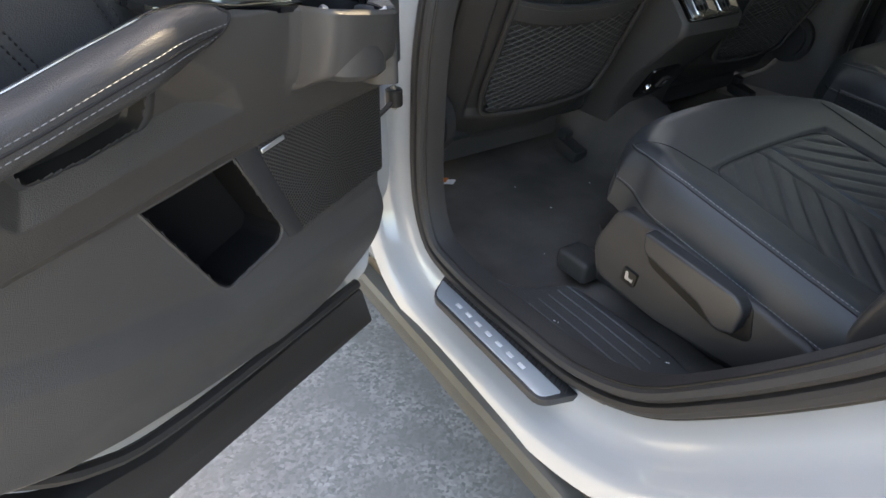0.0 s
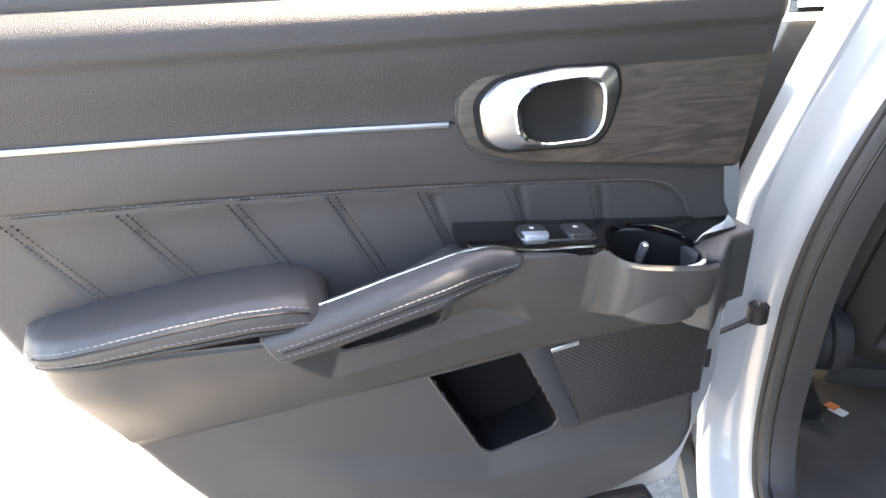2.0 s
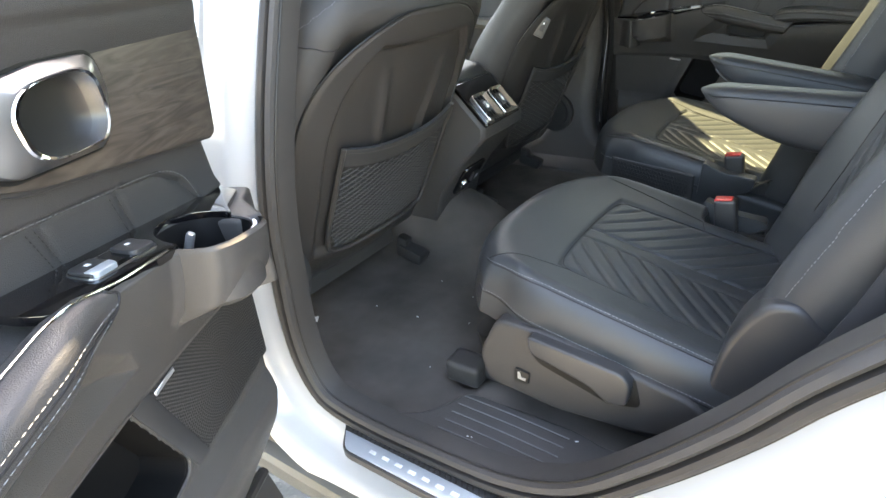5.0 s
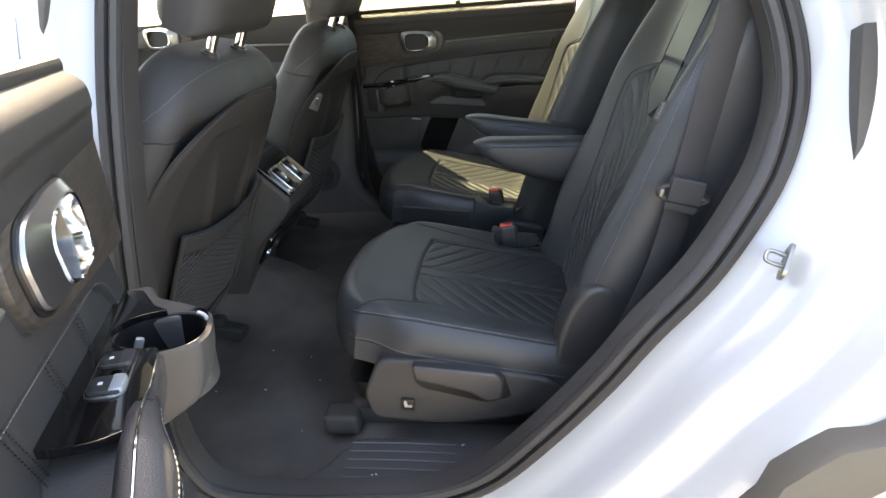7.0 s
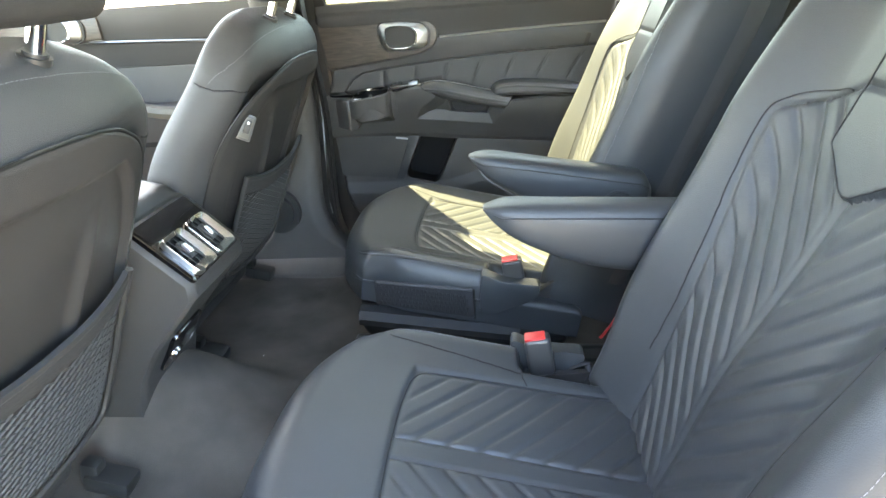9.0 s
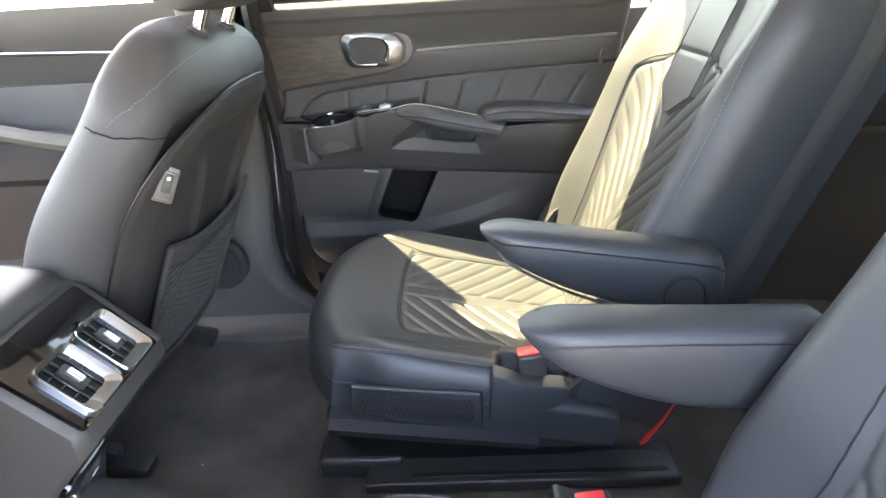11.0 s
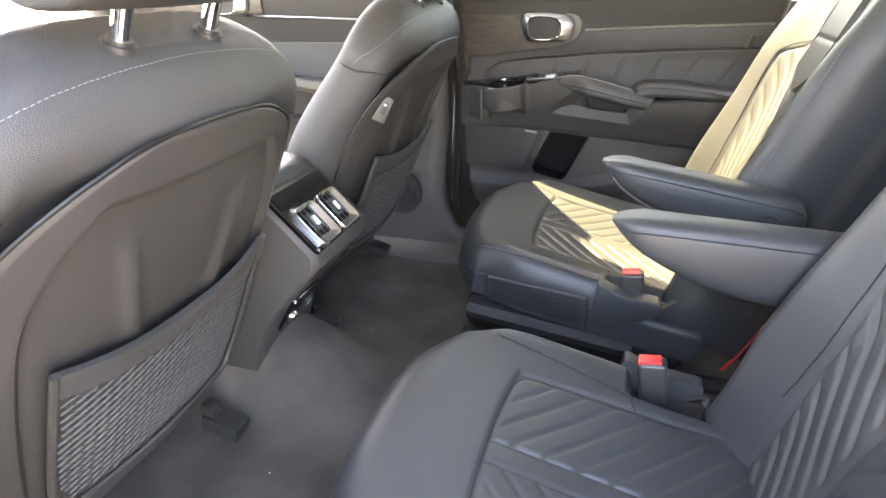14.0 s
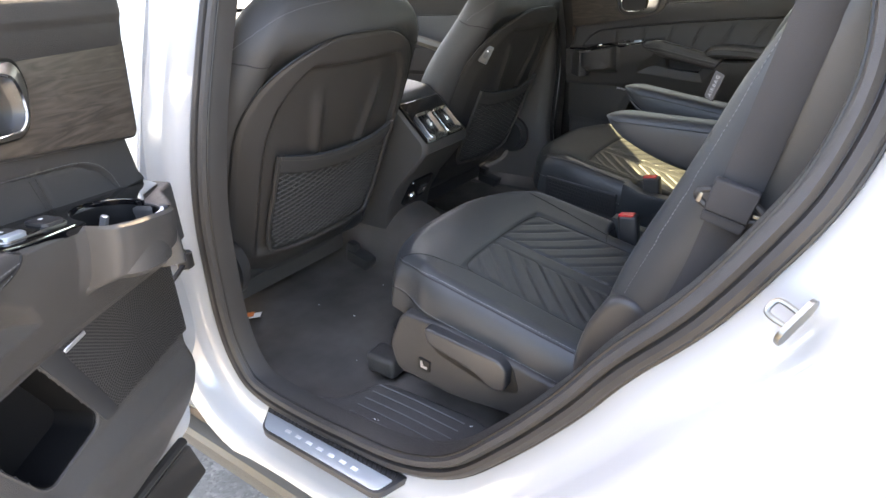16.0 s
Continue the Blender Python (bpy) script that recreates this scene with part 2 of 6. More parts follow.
def spline(pts, n, closed=False):
    """Catmull-Rom through the points, n samples in all, evenly by length."""
    P = [np.array(p, float) for p in pts]
    out, m = [], len(P)
    for i in range(m if closed else m - 1):
        g = (lambda k: P[k % m]) if closed else (lambda k: P[min(max(k, 0), m - 1)])
        p0, p1, p2, p3 = g(i - 1), g(i), g(i + 1), g(i + 2)
        for k in range(16):
            t = k / 16
            out.append(0.5 * (2 * p1 + (p2 - p0) * t + (2 * p0 - 5 * p1 + 4 * p2 - p3) * t * t + (3 * p1 - p0 - 3 * p2 + p3) * t**3))
    out.append(P[0] if closed else P[-1])
    out = np.array(out)
    d = np.r_[0, np.cumsum(np.linalg.norm(np.diff(out, axis=0), axis=1))]
    s = np.linspace(0, d[-1], n, endpoint=not closed)
    return np.stack([np.interp(s, d, out[:, k]) for k in range(out.shape[1])], 1)


def tube(name, pts, r, material, parent=None, label="", seg=8, n=0, closed=False, flat=1.0, up=(0, 0, 1), m=None):
    """A cord along points; flat squeezes it along the up direction."""
    P = spline(pts, n or max(4, len(pts) * 6), closed)
    rings = []
    for i, p in enumerate(P):
        a, c = (P[(i - 1) % len(P)], P[(i + 1) % len(P)]) if closed else (P[max(i - 1, 0)], P[min(i + 1, len(P) - 1)])
        t = Vector(c - a).normalized()
        s = t.cross(Vector(up))
        s = s.normalized() if s.length > 1e-4 else Vector((1, 0, 0))
        u = s.cross(t)
        rings.append([Vector(p) + s * (r * math.cos(q)) + u * (r * flat * math.sin(q)) for q in [2 * math.pi * k / seg for k in range(seg)]])
    if closed:
        rings.append(rings[0])
    return loft(name, rings, material, parent, label, not closed, m)


def stitches(name, pts, parent, material=THREAD, pitch=0.0062, length=0.0044, r=0.00052, up=(0, 0, 1), m=None, label=""):
    """A row of short thread dashes along a line of points."""
    P = np.array(pts, float)
    d = np.r_[0, np.cumsum(np.linalg.norm(np.diff(P, axis=0), axis=1))]
    verts, faces = [], []
    for s in np.arange(0, d[-1] - length, pitch):
        a, c = (Vector([np.interp(q, d, P[:, k]) for k in range(3)]) for q in (s, s + length))
        t = (c - a).normalized()
        side = t.cross(Vector(up))
        side = side.normalized() * r if side.length > 1e-4 else Vector((r, 0, 0))
        nrm = side.cross(t).normalized() * r
        base = len(verts)
        mid = (a + c) / 2
        for p, q in ((a, 0.5), (mid, 1.0), (c, 0.5)):
            verts += [p + side * q, p + nrm * q, p - side * q, p - nrm * q]
        for k in range(2):
            o = base + 4 * k
            faces += [(o + j, o + (j + 1) % 4, o + 4 + (j + 1) % 4, o + 4 + j) for j in range(4)]
    me = bpy.data.meshes.new(name)
    me.from_pydata([tuple(v) for v in verts], [], faces)
    if m is not None:
        me.transform(m)
    me.materials.append(material)
    ob = new(name, me)
    ob.parent = parent
    return tagged(ob, label or "row of pale grey contrast stitches", kind="stuff")


def lettering(name, body, size, material, parent, m, extrude=0.0008):
    cu = bpy.data.curves.new(name, "FONT")
    cu.body, cu.size, cu.extrude, cu.align_x, cu.align_y = body, size, extrude, "CENTER", "CENTER"
    cu.space_character = 1.25
    tmp = bpy.data.objects.new(name, cu)
    me = bpy.data.meshes.new_from_object(tmp)
    bpy.data.objects.remove(tmp)
    me.transform(m)
    me.materials.append(material)
    ob = new(name, me)
    ob.parent = parent
    return ob


def drape(w, l, r, drop, n, relief, plan=None):
    """A padded slab: width w (a, centred), length l (b from 0), edges rolled over with radius r and then down by drop. relief(a, b) lifts it.
    plan(a, b) may move the points in the plane. Returns verts (a, b, c) and faces."""

    def axis(half, k):
        arc = math.pi * r / 2
        tot = half - r + arc + drop
        s = np.linspace(-tot, tot, k)
        q = np.abs(s)
        flat = half - r
        ang = np.clip((q - flat) / r, 0, math.pi / 2)
        pos = np.where(q < flat, q, flat + r * np.sin(ang))
        down = np.where(q < flat, 0, r * (1 - np.cos(ang)) + np.maximum(0, q - flat - arc))
        return np.sign(s) * pos, down

    na, nb = n
    A, da = axis(w / 2, na)
    B, db = axis(l / 2, nb)
    A, da = A[:, None] + 0 * B[None], da[:, None] + 0 * B[None]
    B, db = np.broadcast_to(B[None], A.shape) + l / 2, np.broadcast_to(db[None], A.shape)
    dn = np.minimum((da**3 + db**3) ** (1 / 3), r + drop)
    C = -dn + relief(A, B) * np.clip(1 - dn / (1.2 * r), 0, 1)
    if plan is not None:
        A, B = plan(A, B)
    return np.stack([A.ravel(), B.ravel(), C.ravel()], 1), grid_faces(na, nb)


def groove(dist, width=0.004, depth=0.003):
    return -depth * np.exp(-((dist / width) ** 2))


def frame_of(origin, a, b, c):
    """The matrix that lays local (a, b, c) along three world directions."""
    return Matrix((Vector(a), Vector(b), Vector(c))).transposed().to_4x4().copy() if origin is None else Matrix.Translation(origin) @ Matrix((Vector(a), Vector(b), Vector(c))).transposed().to_4x4()


def snap(verts, n, pts, lift=0.0007):
    """Lays points onto a draped grid, a little above its skin."""
    V = np.asarray(verts).reshape(n[0], n[1], 3)
    du, dv = np.gradient(V, axis=0), np.gradient(V, axis=1)
    N = np.cross(du, dv)
    N /= np.linalg.norm(N, axis=2)[..., None] + 1e-12
    if N[n[0] // 2, n[1] // 2, 2] < 0:
        N = -N
    F, G = V.reshape(-1, 3), N.reshape(-1, 3)
    out = []
    for p in np.asarray(pts, float):
        d = ((F - p) ** 2).sum(1)
        k = np.argsort(d)[:4]
        w = 1 / (d[k] + 1e-7)
        w /= w.sum()
        out.append((F[k] * w[:, None]).sum(0) + lift * G[k[0]])
    out = np.array(out)
    sm = out.copy()
    sm[1:-1] = (out[:-2] + 2 * out[1:-1] + out[2:]) / 4
    return sm


# ---------------- ground ----------------
def build_ground():
    n = 60
    xs = np.concatenate([-np.geomspace(400, 4, n // 3), np.linspace(-3.5, 3.5, n), np.geomspace(4, 400, n // 3)])
    X, Y = np.meshgrid(xs, xs, indexing="ij")
    Z = 0.004 * np.sin(X * 3.1 + np.cos(Y * 2.3)) * (np.abs(X) < 4) * (np.abs(Y) < 4)
    ob = link("ground", np.stack([X.ravel(), Y.ravel(), Z.ravel()], 1), grid_faces(len(xs), len(xs)), ASPHALT)
    tagged(ob, "worn grey asphalt parking ground under the car", "ground", kind="structure")


build_ground()

# ---------------- car shell ----------------
car = thing("car_body", "white mid-size family car with an open rear side door", "car body", kind="structure")

OPENING = [(0.10, 0.480), (0.20, 0.470), (0.33, 0.474), (0.47, 0.487), (0.585, 0.537), (0.68, 0.632), (0.77, 0.743), (0.83, 0.83), (0.90, 0.914),
           (0.955, 1.0), (0.99, 1.07), (1.01, 1.16), (1.0, 1.25), (0.965, 1.34), (0.90, 1.45), (0.80, 1.56), (0.64, 1.62), (0.35, 1.63), (0.14, 1.60),
           (0.06, 1.50), (0.025, 1.25), (0.022, 1.02), (0.010, 0.80), (0.004, 0.66), (0.016, 0.57), (0.05, 0.505)]


def lean(z):
    """How far the body side leans inwards at a height."""
    z = np.asarray(z, float)
    return 0.36 * np.where(z < 1.10, np.maximum(0, z - 0.80) ** 2 / 0.60, z - 0.95)


def outline(n=160):
    p = spline(OPENING, n, True)
    t = np.roll(p, -1, 0) - np.roll(p, 1, 0)
    t /= np.linalg.norm(t, axis=1)[:, None]
    return p, np.stack([t[:, 1], -t[:, 0]], 1)


OUT, OUTN = outline()


def swept(offs, side, idx=None, clamp=None):
    """Rings along the door opening: each profile step is (distance outwards, depth from the centre plane)."""
    idx = range(len(OUT)) if idx is None else idx
    rings = []
    for i in idx:
        row = []
        for o, y in offs:
            q = OUT[i] + OUTN[i] * o
            p = [q[0], -side * (y - float(lean(q[1]))), q[1]]
            row.append(clamp(p) if clamp else p)
        rings.append(row)
    return rings


def strip(name, rings, material, parent, label="", closed=True):
    n, k = len(rings), len(rings[0])
    verts = [p for r in rings for p in r]
    faces = []
    for i in range(n if closed else n - 1):
        j = (i + 1) % n
        faces += [(i * k + a, i * k + a + 1, j * k + a + 1, j * k + a) for a in range(k - 1)]
    return link(name, verts, faces, material, parent, label)


WHEEL = (1.36, 0.36)


def arch_clamp(p):
    x, y, z = p
    dx, dz = x - WHEEL[0], z - WHEEL[1]
    d = math.hypot(dx, dz)
    if d < 0.52:
        x, z = WHEEL[0] + dx / d * 0.52, WHEEL[1] + dz / d * 0.52
    return [min(x, 2.26), y, max(z, 0.38)]


JAMB = [(-0.012, 0.768), (0.002, 0.780), (0.018, 0.792), (0.030, 0.800), (0.044, 0.806), (0.054, 0.818), (0.062, 0.838), (0.072, 0.850), (0.085, 0.856), (0.10, 0.862)]
for side in (1, -1):
    strip("door_jamb", swept(JAMB, side), PAINT if side == 1 else RUBBER, car, "glossy white painted door frame" if side == 1 else "dark closed door joint")
    strip("door_seal", swept([(0.002, 0.780), (0.0, 0.790), (-0.004, 0.797), (-0.011, 0.800), (-0.017, 0.797), (-0.0195, 0.789), (-0.0195, 0.775)], side), RUBBER, car, "black rubber door seal")
    strip("seal_lip", swept([(-0.0195, 0.778), (-0.021, 0.792), (-0.027, 0.797), (-0.034, 0.793), (-0.038, 0.782), (-0.039, 0.745)], side), SHELL, car, "matt black trim lip")
for o, y in ((-0.0202, 0.787), (0.0015, 0.7865), (-0.0375, 0.7835)):
    tube("seal_groove", [r[0] for r in swept([(o, y)], 1)][::2], 0.0024, DARK, car, "dark groove in the door seal", seg=6, n=240, closed=True, up=(0, 1, 0))
# quarter panel behind the opening, near side
rear = [i for i in range(len(OUT)) if OUT[i][0] > 0.55 and OUT[i][1] < 1.62]
QUARTER = [(0.10, 0.862), (0.125, 0.868), (0.135, 0.880), (0.15, 0.902), (0.18, 0.918), (0.24, 0.930), (0.34, 0.938), (0.5, 0.945), (0.8, 0.945), (1.5, 0.945)]
strip("quarter_panel", swept(QUARTER, 1, rear, arch_clamp), PAINT, car, "white rear quarter panel", closed=False)


def rocker():
    prof = [(-0.846, 0.388), (-0.870, 0.382), (-0.877, 0.370), (-0.872, 0.345), (-0.845, 0.27), (-0.80, 0.215), (-0.74, 0.25)]
    rings = [[(x, y, z) for y, z in prof] for x in np.linspace(-1.4, 0.84, 12)]
    loft("rocker_cladding", rings, CLAD, car, "matt grey-brown plastic rocker cladding")
    prof = [(-0.845, 0.412), (-0.856, 0.44), (-0.858, 0.60), (-0.856, 0.80), (-0.84, 0.95), (-0.78, 1.15), (-0.72, 1.32), (-0.70, 1.32), (-0.78, 0.95), (-0.80, 0.42)]
    loft("b_pillar_panel", [[(x, y, z) for y, z in prof] for x in (-0.17, -0.10, -0.06, -0.045)], PAINT, car)
    # wheel arch lining and trim
    ring = []
    for a in np.radians(np.linspace(8, 172, 40)):
        c, s = math.cos(a), math.sin(a)
        kink = 0.555 if abs(math.degrees(a) - 133) < 6 else 0.54
        ring.append([(WHEEL[0] + c * r, y, WHEEL[1] + s * r) for r, y in ((kink, -0.936), (kink - 0.004, -0.955), (0.505, -0.965), (0.475, -0.958), (0.465, -0.93), (0.465, -0.70), (0.50, -0.70))])
    loft("wheel_arch_trim", ring, CLAD, car, "black plastic wheel arch trim")


rocker()
part("front_door_skin", plate(rounded([(-1.25, 0.42), (-0.125, 0.42), (-0.12, 0.75), (-0.105, 1.13), (-1.25, 1.10)], 0.03), 0, 0.06, 0.006), PAINT, car, "closed white front door",
     Matrix(((1, 0, 0, 0), (0, 0, -1, -0.925), (0, 1, 0, 0), (0, 0, 0, 1))))
part("front_door_skin", plate(rounded([(-1.25, 0.42), (-0.03, 0.42), (-0.03, 1.10), (-1.25, 1.10)], 0.03), 0, 0.06, 0.006), PAINT, car, "closed white front door",
     Matrix(((1, 0, 0, 0), (0, 0, 1, 0.925), (0, 1, 0, 0), (0, 0, 0, 1))))


def wheel():
    w = thing("rear_wheel", "black rear tyre under the wheel arch", "wheel")
    tyre = []
    for a in np.linspace(0, 2 * math.pi, 73)[:-1]:
        tyre.append([(WHEEL[0] + math.cos(a) * r, y, WHEEL[1] + math.sin(a) * r) for r, y in ((0.24, -0.90), (0.30, -0.92), (0.345, -0.905), (0.36, -0.86), (0.36, -0.74), (0.345, -0.69), (0.24, -0.70))])
    loft("tyre", tyre + [tyre[0]], TYRE, w, caps=False)
    part("rim", cyl((WHEEL[0], -0.89, WHEEL[1]), (WHEEL[0], -0.72, WHEEL[1]), 0.245, 40), BRUSHED, w)


wheel()


def shell():
    """Floor, roof, pillars and the far side; plain but closed."""
    part("floor_pan", box(0.4, 0, 0.42, 3.6, 1.50, 0.06, 0.01), CARPET, car)
    # roof with rounded edges
    prof = [(-0.66, 1.60), (-0.62, 1.68), (-0.45, 1.725), (0, 1.74), (0.45, 1.725), (0.62, 1.68), (0.66, 1.60), (0.60, 1.61), (0.45, 1.67), (0, 1.685), (-0.45, 1.67), (-0.60, 1.61)]
    loft("roof", [[(x, y, z - d) for y, z in prof] for x, d in ((-0.75, 0.06), (-0.4, 0.02), (0.4, 0), (1.4, 0.02), (2.2, 0.08))], PAINT, car, "white roof")
    prof = [(-0.59, 1.60), (-0.45, 1.655), (0, 1.67), (0.45, 1.655), (0.59, 1.60), (0.45, 1.662), (0, 1.677), (-0.45, 1.662)]
    loft("headliner", [[(x, y, z - d) for y, z in prof] for x, d in ((-0.75, 0.06), (-0.4, 0.02), (0.4, 0), (1.4, 0.02), (2.2, 0.08))], HEADLINER, car, "pale grey fabric headliner")
    part("tailgate", box(2.22, 0, 0.77, 0.1, 1.4, 0.74, 0.03), PLASTIC, car)
    part("rear_window", box(2.20, 0, 1.38, 0.01, 1.30, 0.50, 0.004), PRIVACY, car, "dark rear window")
    part("firewall", box(-1.55, 0, 0.75, 0.1, 1.5, 0.7, 0.03), PLASTIC, car)
    for s in (-1, 1):
        # side walls behind the rear door opening, inside
        prof = [(0.735, 0.44), (0.735, 0.95), (0.70, 1.10), (0.68, 1.22), (0.73, 1.24), (0.77, 1.1), (0.77, 0.44)]
        # Far side takes a paler grey in place of the light it gets.
        loft("quarter_trim", [[(x, s * (y - d), z) for y, z in prof] for x, d in ((0.98 if s > 0 else 1.05, 0.0), (1.10, 0.0), (1.5, 0.06), (2.2, 0.06))], PILLAR if s > 0 else PLASTIC, car, "dark plastic luggage side trim, far side coloured paler for its light")
        # C and D pillars
        tube("pillar", [(1.10, s * 0.69, 1.15), (1.06, s * 0.64, 1.36), (0.95, s * 0.58, 1.56), (0.90, s * 0.56, 1.66)], 0.05, PLASTIC, car, seg=10)
        tube("pillar", [(1.95, s * 0.72, 1.2), (1.8, s * 0.64, 1.6)], 0.08, PLASTIC, car, seg=10)
        # A pillar
        tube("pillar", [(-1.25, s * 0.70, 1.08), (-0.75, s * 0.58, 1.58)], 0.05, PLASTIC, car, seg=10)
    # B pillar, inner trim
        rings = []
        near_rows = ((0.46, -0.30, 0.03, 0.74), (0.52, -0.22, -0.01, 0.745), (0.60, -0.16, -0.04, 0.75), (0.80, -0.12, -0.052, 0.75), (1.0, -0.10, -0.045, 0.735), (1.25, -0.09, -0.035, 0.675), (1.5, -0.08, 0.01, 0.585), (1.62, -0.08, 0.08, 0.55))
        far_rows = ((0.462, -0.34, 0.24, 0.75), (0.485, -0.32, 0.165, 0.75), (0.514, -0.28, 0.098, 0.75), (0.530, -0.25, 0.072, 0.75), (0.550, -0.22, 0.046, 0.75), (0.575, -0.20, 0.023, 0.75), (0.606, -0.18, 0.006, 0.75), (0.65, -0.16, -0.004, 0.75), (0.69, -0.15, -0.007, 0.75),
                    (0.76, -0.135, -0.002, 0.75), (0.85, -0.12, 0.009, 0.748), (1.0, -0.10, 0.022, 0.735), (1.09, -0.10, 0.026, 0.715), (1.25, -0.09, 0.037, 0.675), (1.5, -0.08, 0.067, 0.585), (1.62, -0.08, 0.10, 0.55))
        for z, x0, x1, y in near_rows if s < 0 else far_rows:
            r = rounded([(x0, y + 0.05), (x0, y), (x0 + 0.02, y - 0.025), (x1 - 0.028, y - 0.025), (x1, y), (x1, y + 0.05)], 0.016, 4)
            rings.append([(p[0], s * p[1], z) for p in r])
        loft("b_pillar_trim", rings, PILLAR, car, "dark moulded pillar trim")


shell()
prof = [(0.640, 0.455), (0.650, 0.472), (0.690, 0.484), (0.730, 0.494), (0.760, 0.512), (0.785, 0.514), (0.80, 0.46)]
loft("far_sill_trim", [[(x, y - d, z) for y, z in prof] for x, d in ((-0.30, 0.0), (0.0, 0.0), (0.10, 0.0), (0.30, 0.005), (0.90, 0.01))], PILLAR, car, "dark moulded sill trim")
tube("far_door_edge", [(0.034, 0.772, 1.09), (0.031, 0.780, 0.95), (0.019, 0.785, 0.82), (0.007, 0.785, 0.70), (0.014, 0.785, 0.625)], 0.0022, PAINT, car, "white painted edge of the closed door", n=30)
part("far_c_pillar_trim", plate(rounded([(0.92, 1.18), (1.18, 1.18), (1.14, 1.62), (0.84, 1.62)], 0.03), 0, 0.03, 0.006), PLASTIC, car, "dark rear pillar trim",
     Matrix(((1, 0, 0, 0), (0, -0.36, 1, 1.20), (0, 1, 0, 0), (0, 0, 0, 1))))
part("front_door_frame", plate(rounded([(-0.80, 1.46), (-0.06, 1.46), (-0.04, 1.63), (-0.72, 1.63)], 0.02), 0, 0.04, 0.006), RUBBER, car, "black front door window frame",
     Matrix(((1, 0, 0, 0), (0, 0.36, 1, -1.21), (0, 1, 0, 0), (0, 0, 0, 1))))
# Rails out of view, added to block sun from the open door's pull.
for s in (-1, 1):
    tube("sun_block_rail", [(-0.45, s * 0.60, 1.72), (-0.35, s * 0.60, 1.80), (0.6, s * 0.60, 1.82), (1.75, s * 0.60, 1.79), (1.85, s * 0.60, 1.70)], 0.032, RUBBER, car, "unseen black roof rail added to shade the open door", seg=10, n=40, flat=1.3)
# Unseen box added to stop a streak of sun on the ground.
part("sun_block_sill", box(-0.70, -0.845, 0.400, 1.10, 0.17, 0.08, 0.015), RUBBER, car, "black filler added under the front door to block sun")
# far body side behind the doors, up to the windows, with a dark sheet inside
part("far_body_side", box(0.45, 0.945, 0.78, 3.5, 0.02, 0.86, 0.008), PAINT, car, "white far body side")
# Dark sheet added so gaps beside the far seat read as shade.
part("far_gap_shade", box(0.45, 0.928, 0.78, 3.5, 0.008, 0.85, 0.003), RUBBER, car, "added dark sheet that shades gaps along the far body side")
part("far_pillar_panel", plate(rounded([(-0.13, 0.46), (0.06, 0.46), (0.055, 1.20), (0.085, 1.60), (-0.07, 1.60), (-0.10, 1.20)], 0.01), 0, 0.03, 0.004), RUBBER, car, "dark outer pillar panel",
     Matrix(((1, 0, 0, 0), (0, -0.14, 1, 0.995), (0, 1, 0, 0), (0, 0, 0, 1))))


def glazing():
    """Panes in the far side, the windscreen and the rear."""
    for x0, x1 in ((-0.95, -0.10), (1.10, 1.85)):
        quad = [(x0, 0.84, 1.20), (x1, 0.84, 1.20), (x1 - 0.05, 0.66, 1.62), (x0, 0.66, 1.62)]
        b = bmesh.new()
        vs = [b.verts.new(p) for p in quad]
        b.faces.new(vs)
        part("window_pane", b, CLEAR if x0 < 0 else PRIVACY, car, "tinted side window")
    quad = [(1.08, -0.84, 1.16), (2.15, -0.84, 1.16), (2.10, -0.62, 1.62), (1.00, -0.62, 1.62)]
    b = bmesh.new()
    b.faces.new([b.verts.new(p) for p in quad])
    part("window_pane", b, PRIVACY, car, "dark tinted quarter window")
    quad = [(-1.25, -0.86, 1.10), (-0.11, -0.86, 1.10), (-0.08, -0.66, 1.60), (-0.80, -0.66, 1.60)]
    b = bmesh.new()
    b.faces.new([b.verts.new(p) for p in quad])
    part("window_pane", b, CLEAR, car, "clear front door window")
    quad = [(-1.30, -0.68, 1.10), (-1.30, 0.68, 1.10), (-0.74, 0.56, 1.62), (-0.74, -0.56, 1.62)]
    b = bmesh.new()
    b.faces.new([b.verts.new(p) for p in quad])
    part("windscreen", b, CLEAR, car)


glazing()


# ---------------- side doors ----------------
OPEN = 64.5
DD = Vector((math.cos(radians(OPEN)), -math.sin(radians(OPEN)), 0))
DN = Vector((math.sin(radians(OPEN)), math.cos(radians(OPEN)), 0))
NEAR_DOOR = frame_of(DD * 0.84 + DN * -0.27, DD, DN, (0, 0, 1))
FAR_DOOR = frame_of((0, 0.815, 0), (1, 0, 0), (0, -1, 0), (0, 0, 1))

U_FRONT = ((0.555, 0.28), (0.560, 0.20), (0.570, 0.145), (0.60, 0.098), (0.62, 0.085), (0.70, 0.062), (0.88, 0.050), (0.98, 0.036), (1.02, 0.060), (1.068, 0.068), (1.14, 0.058), (1.20, 0.047), (1.30, 0.045))
U_REAR = ((0.555, 0.28), (0.565, 0.33), (0.578, 0.436), (0.60, 0.53), (0.623, 0.59), (0.661, 0.65), (0.728, 0.714), (0.774, 0.742), (0.825, 0.768), (0.88, 0.80), (0.933, 0.836), (1.0, 0.858), (1.1, 0.873), (1.30, 0.895))


def interp(table, z):
    t = np.array(table)
    return np.interp(z, t[:, 0], t[:, 1])


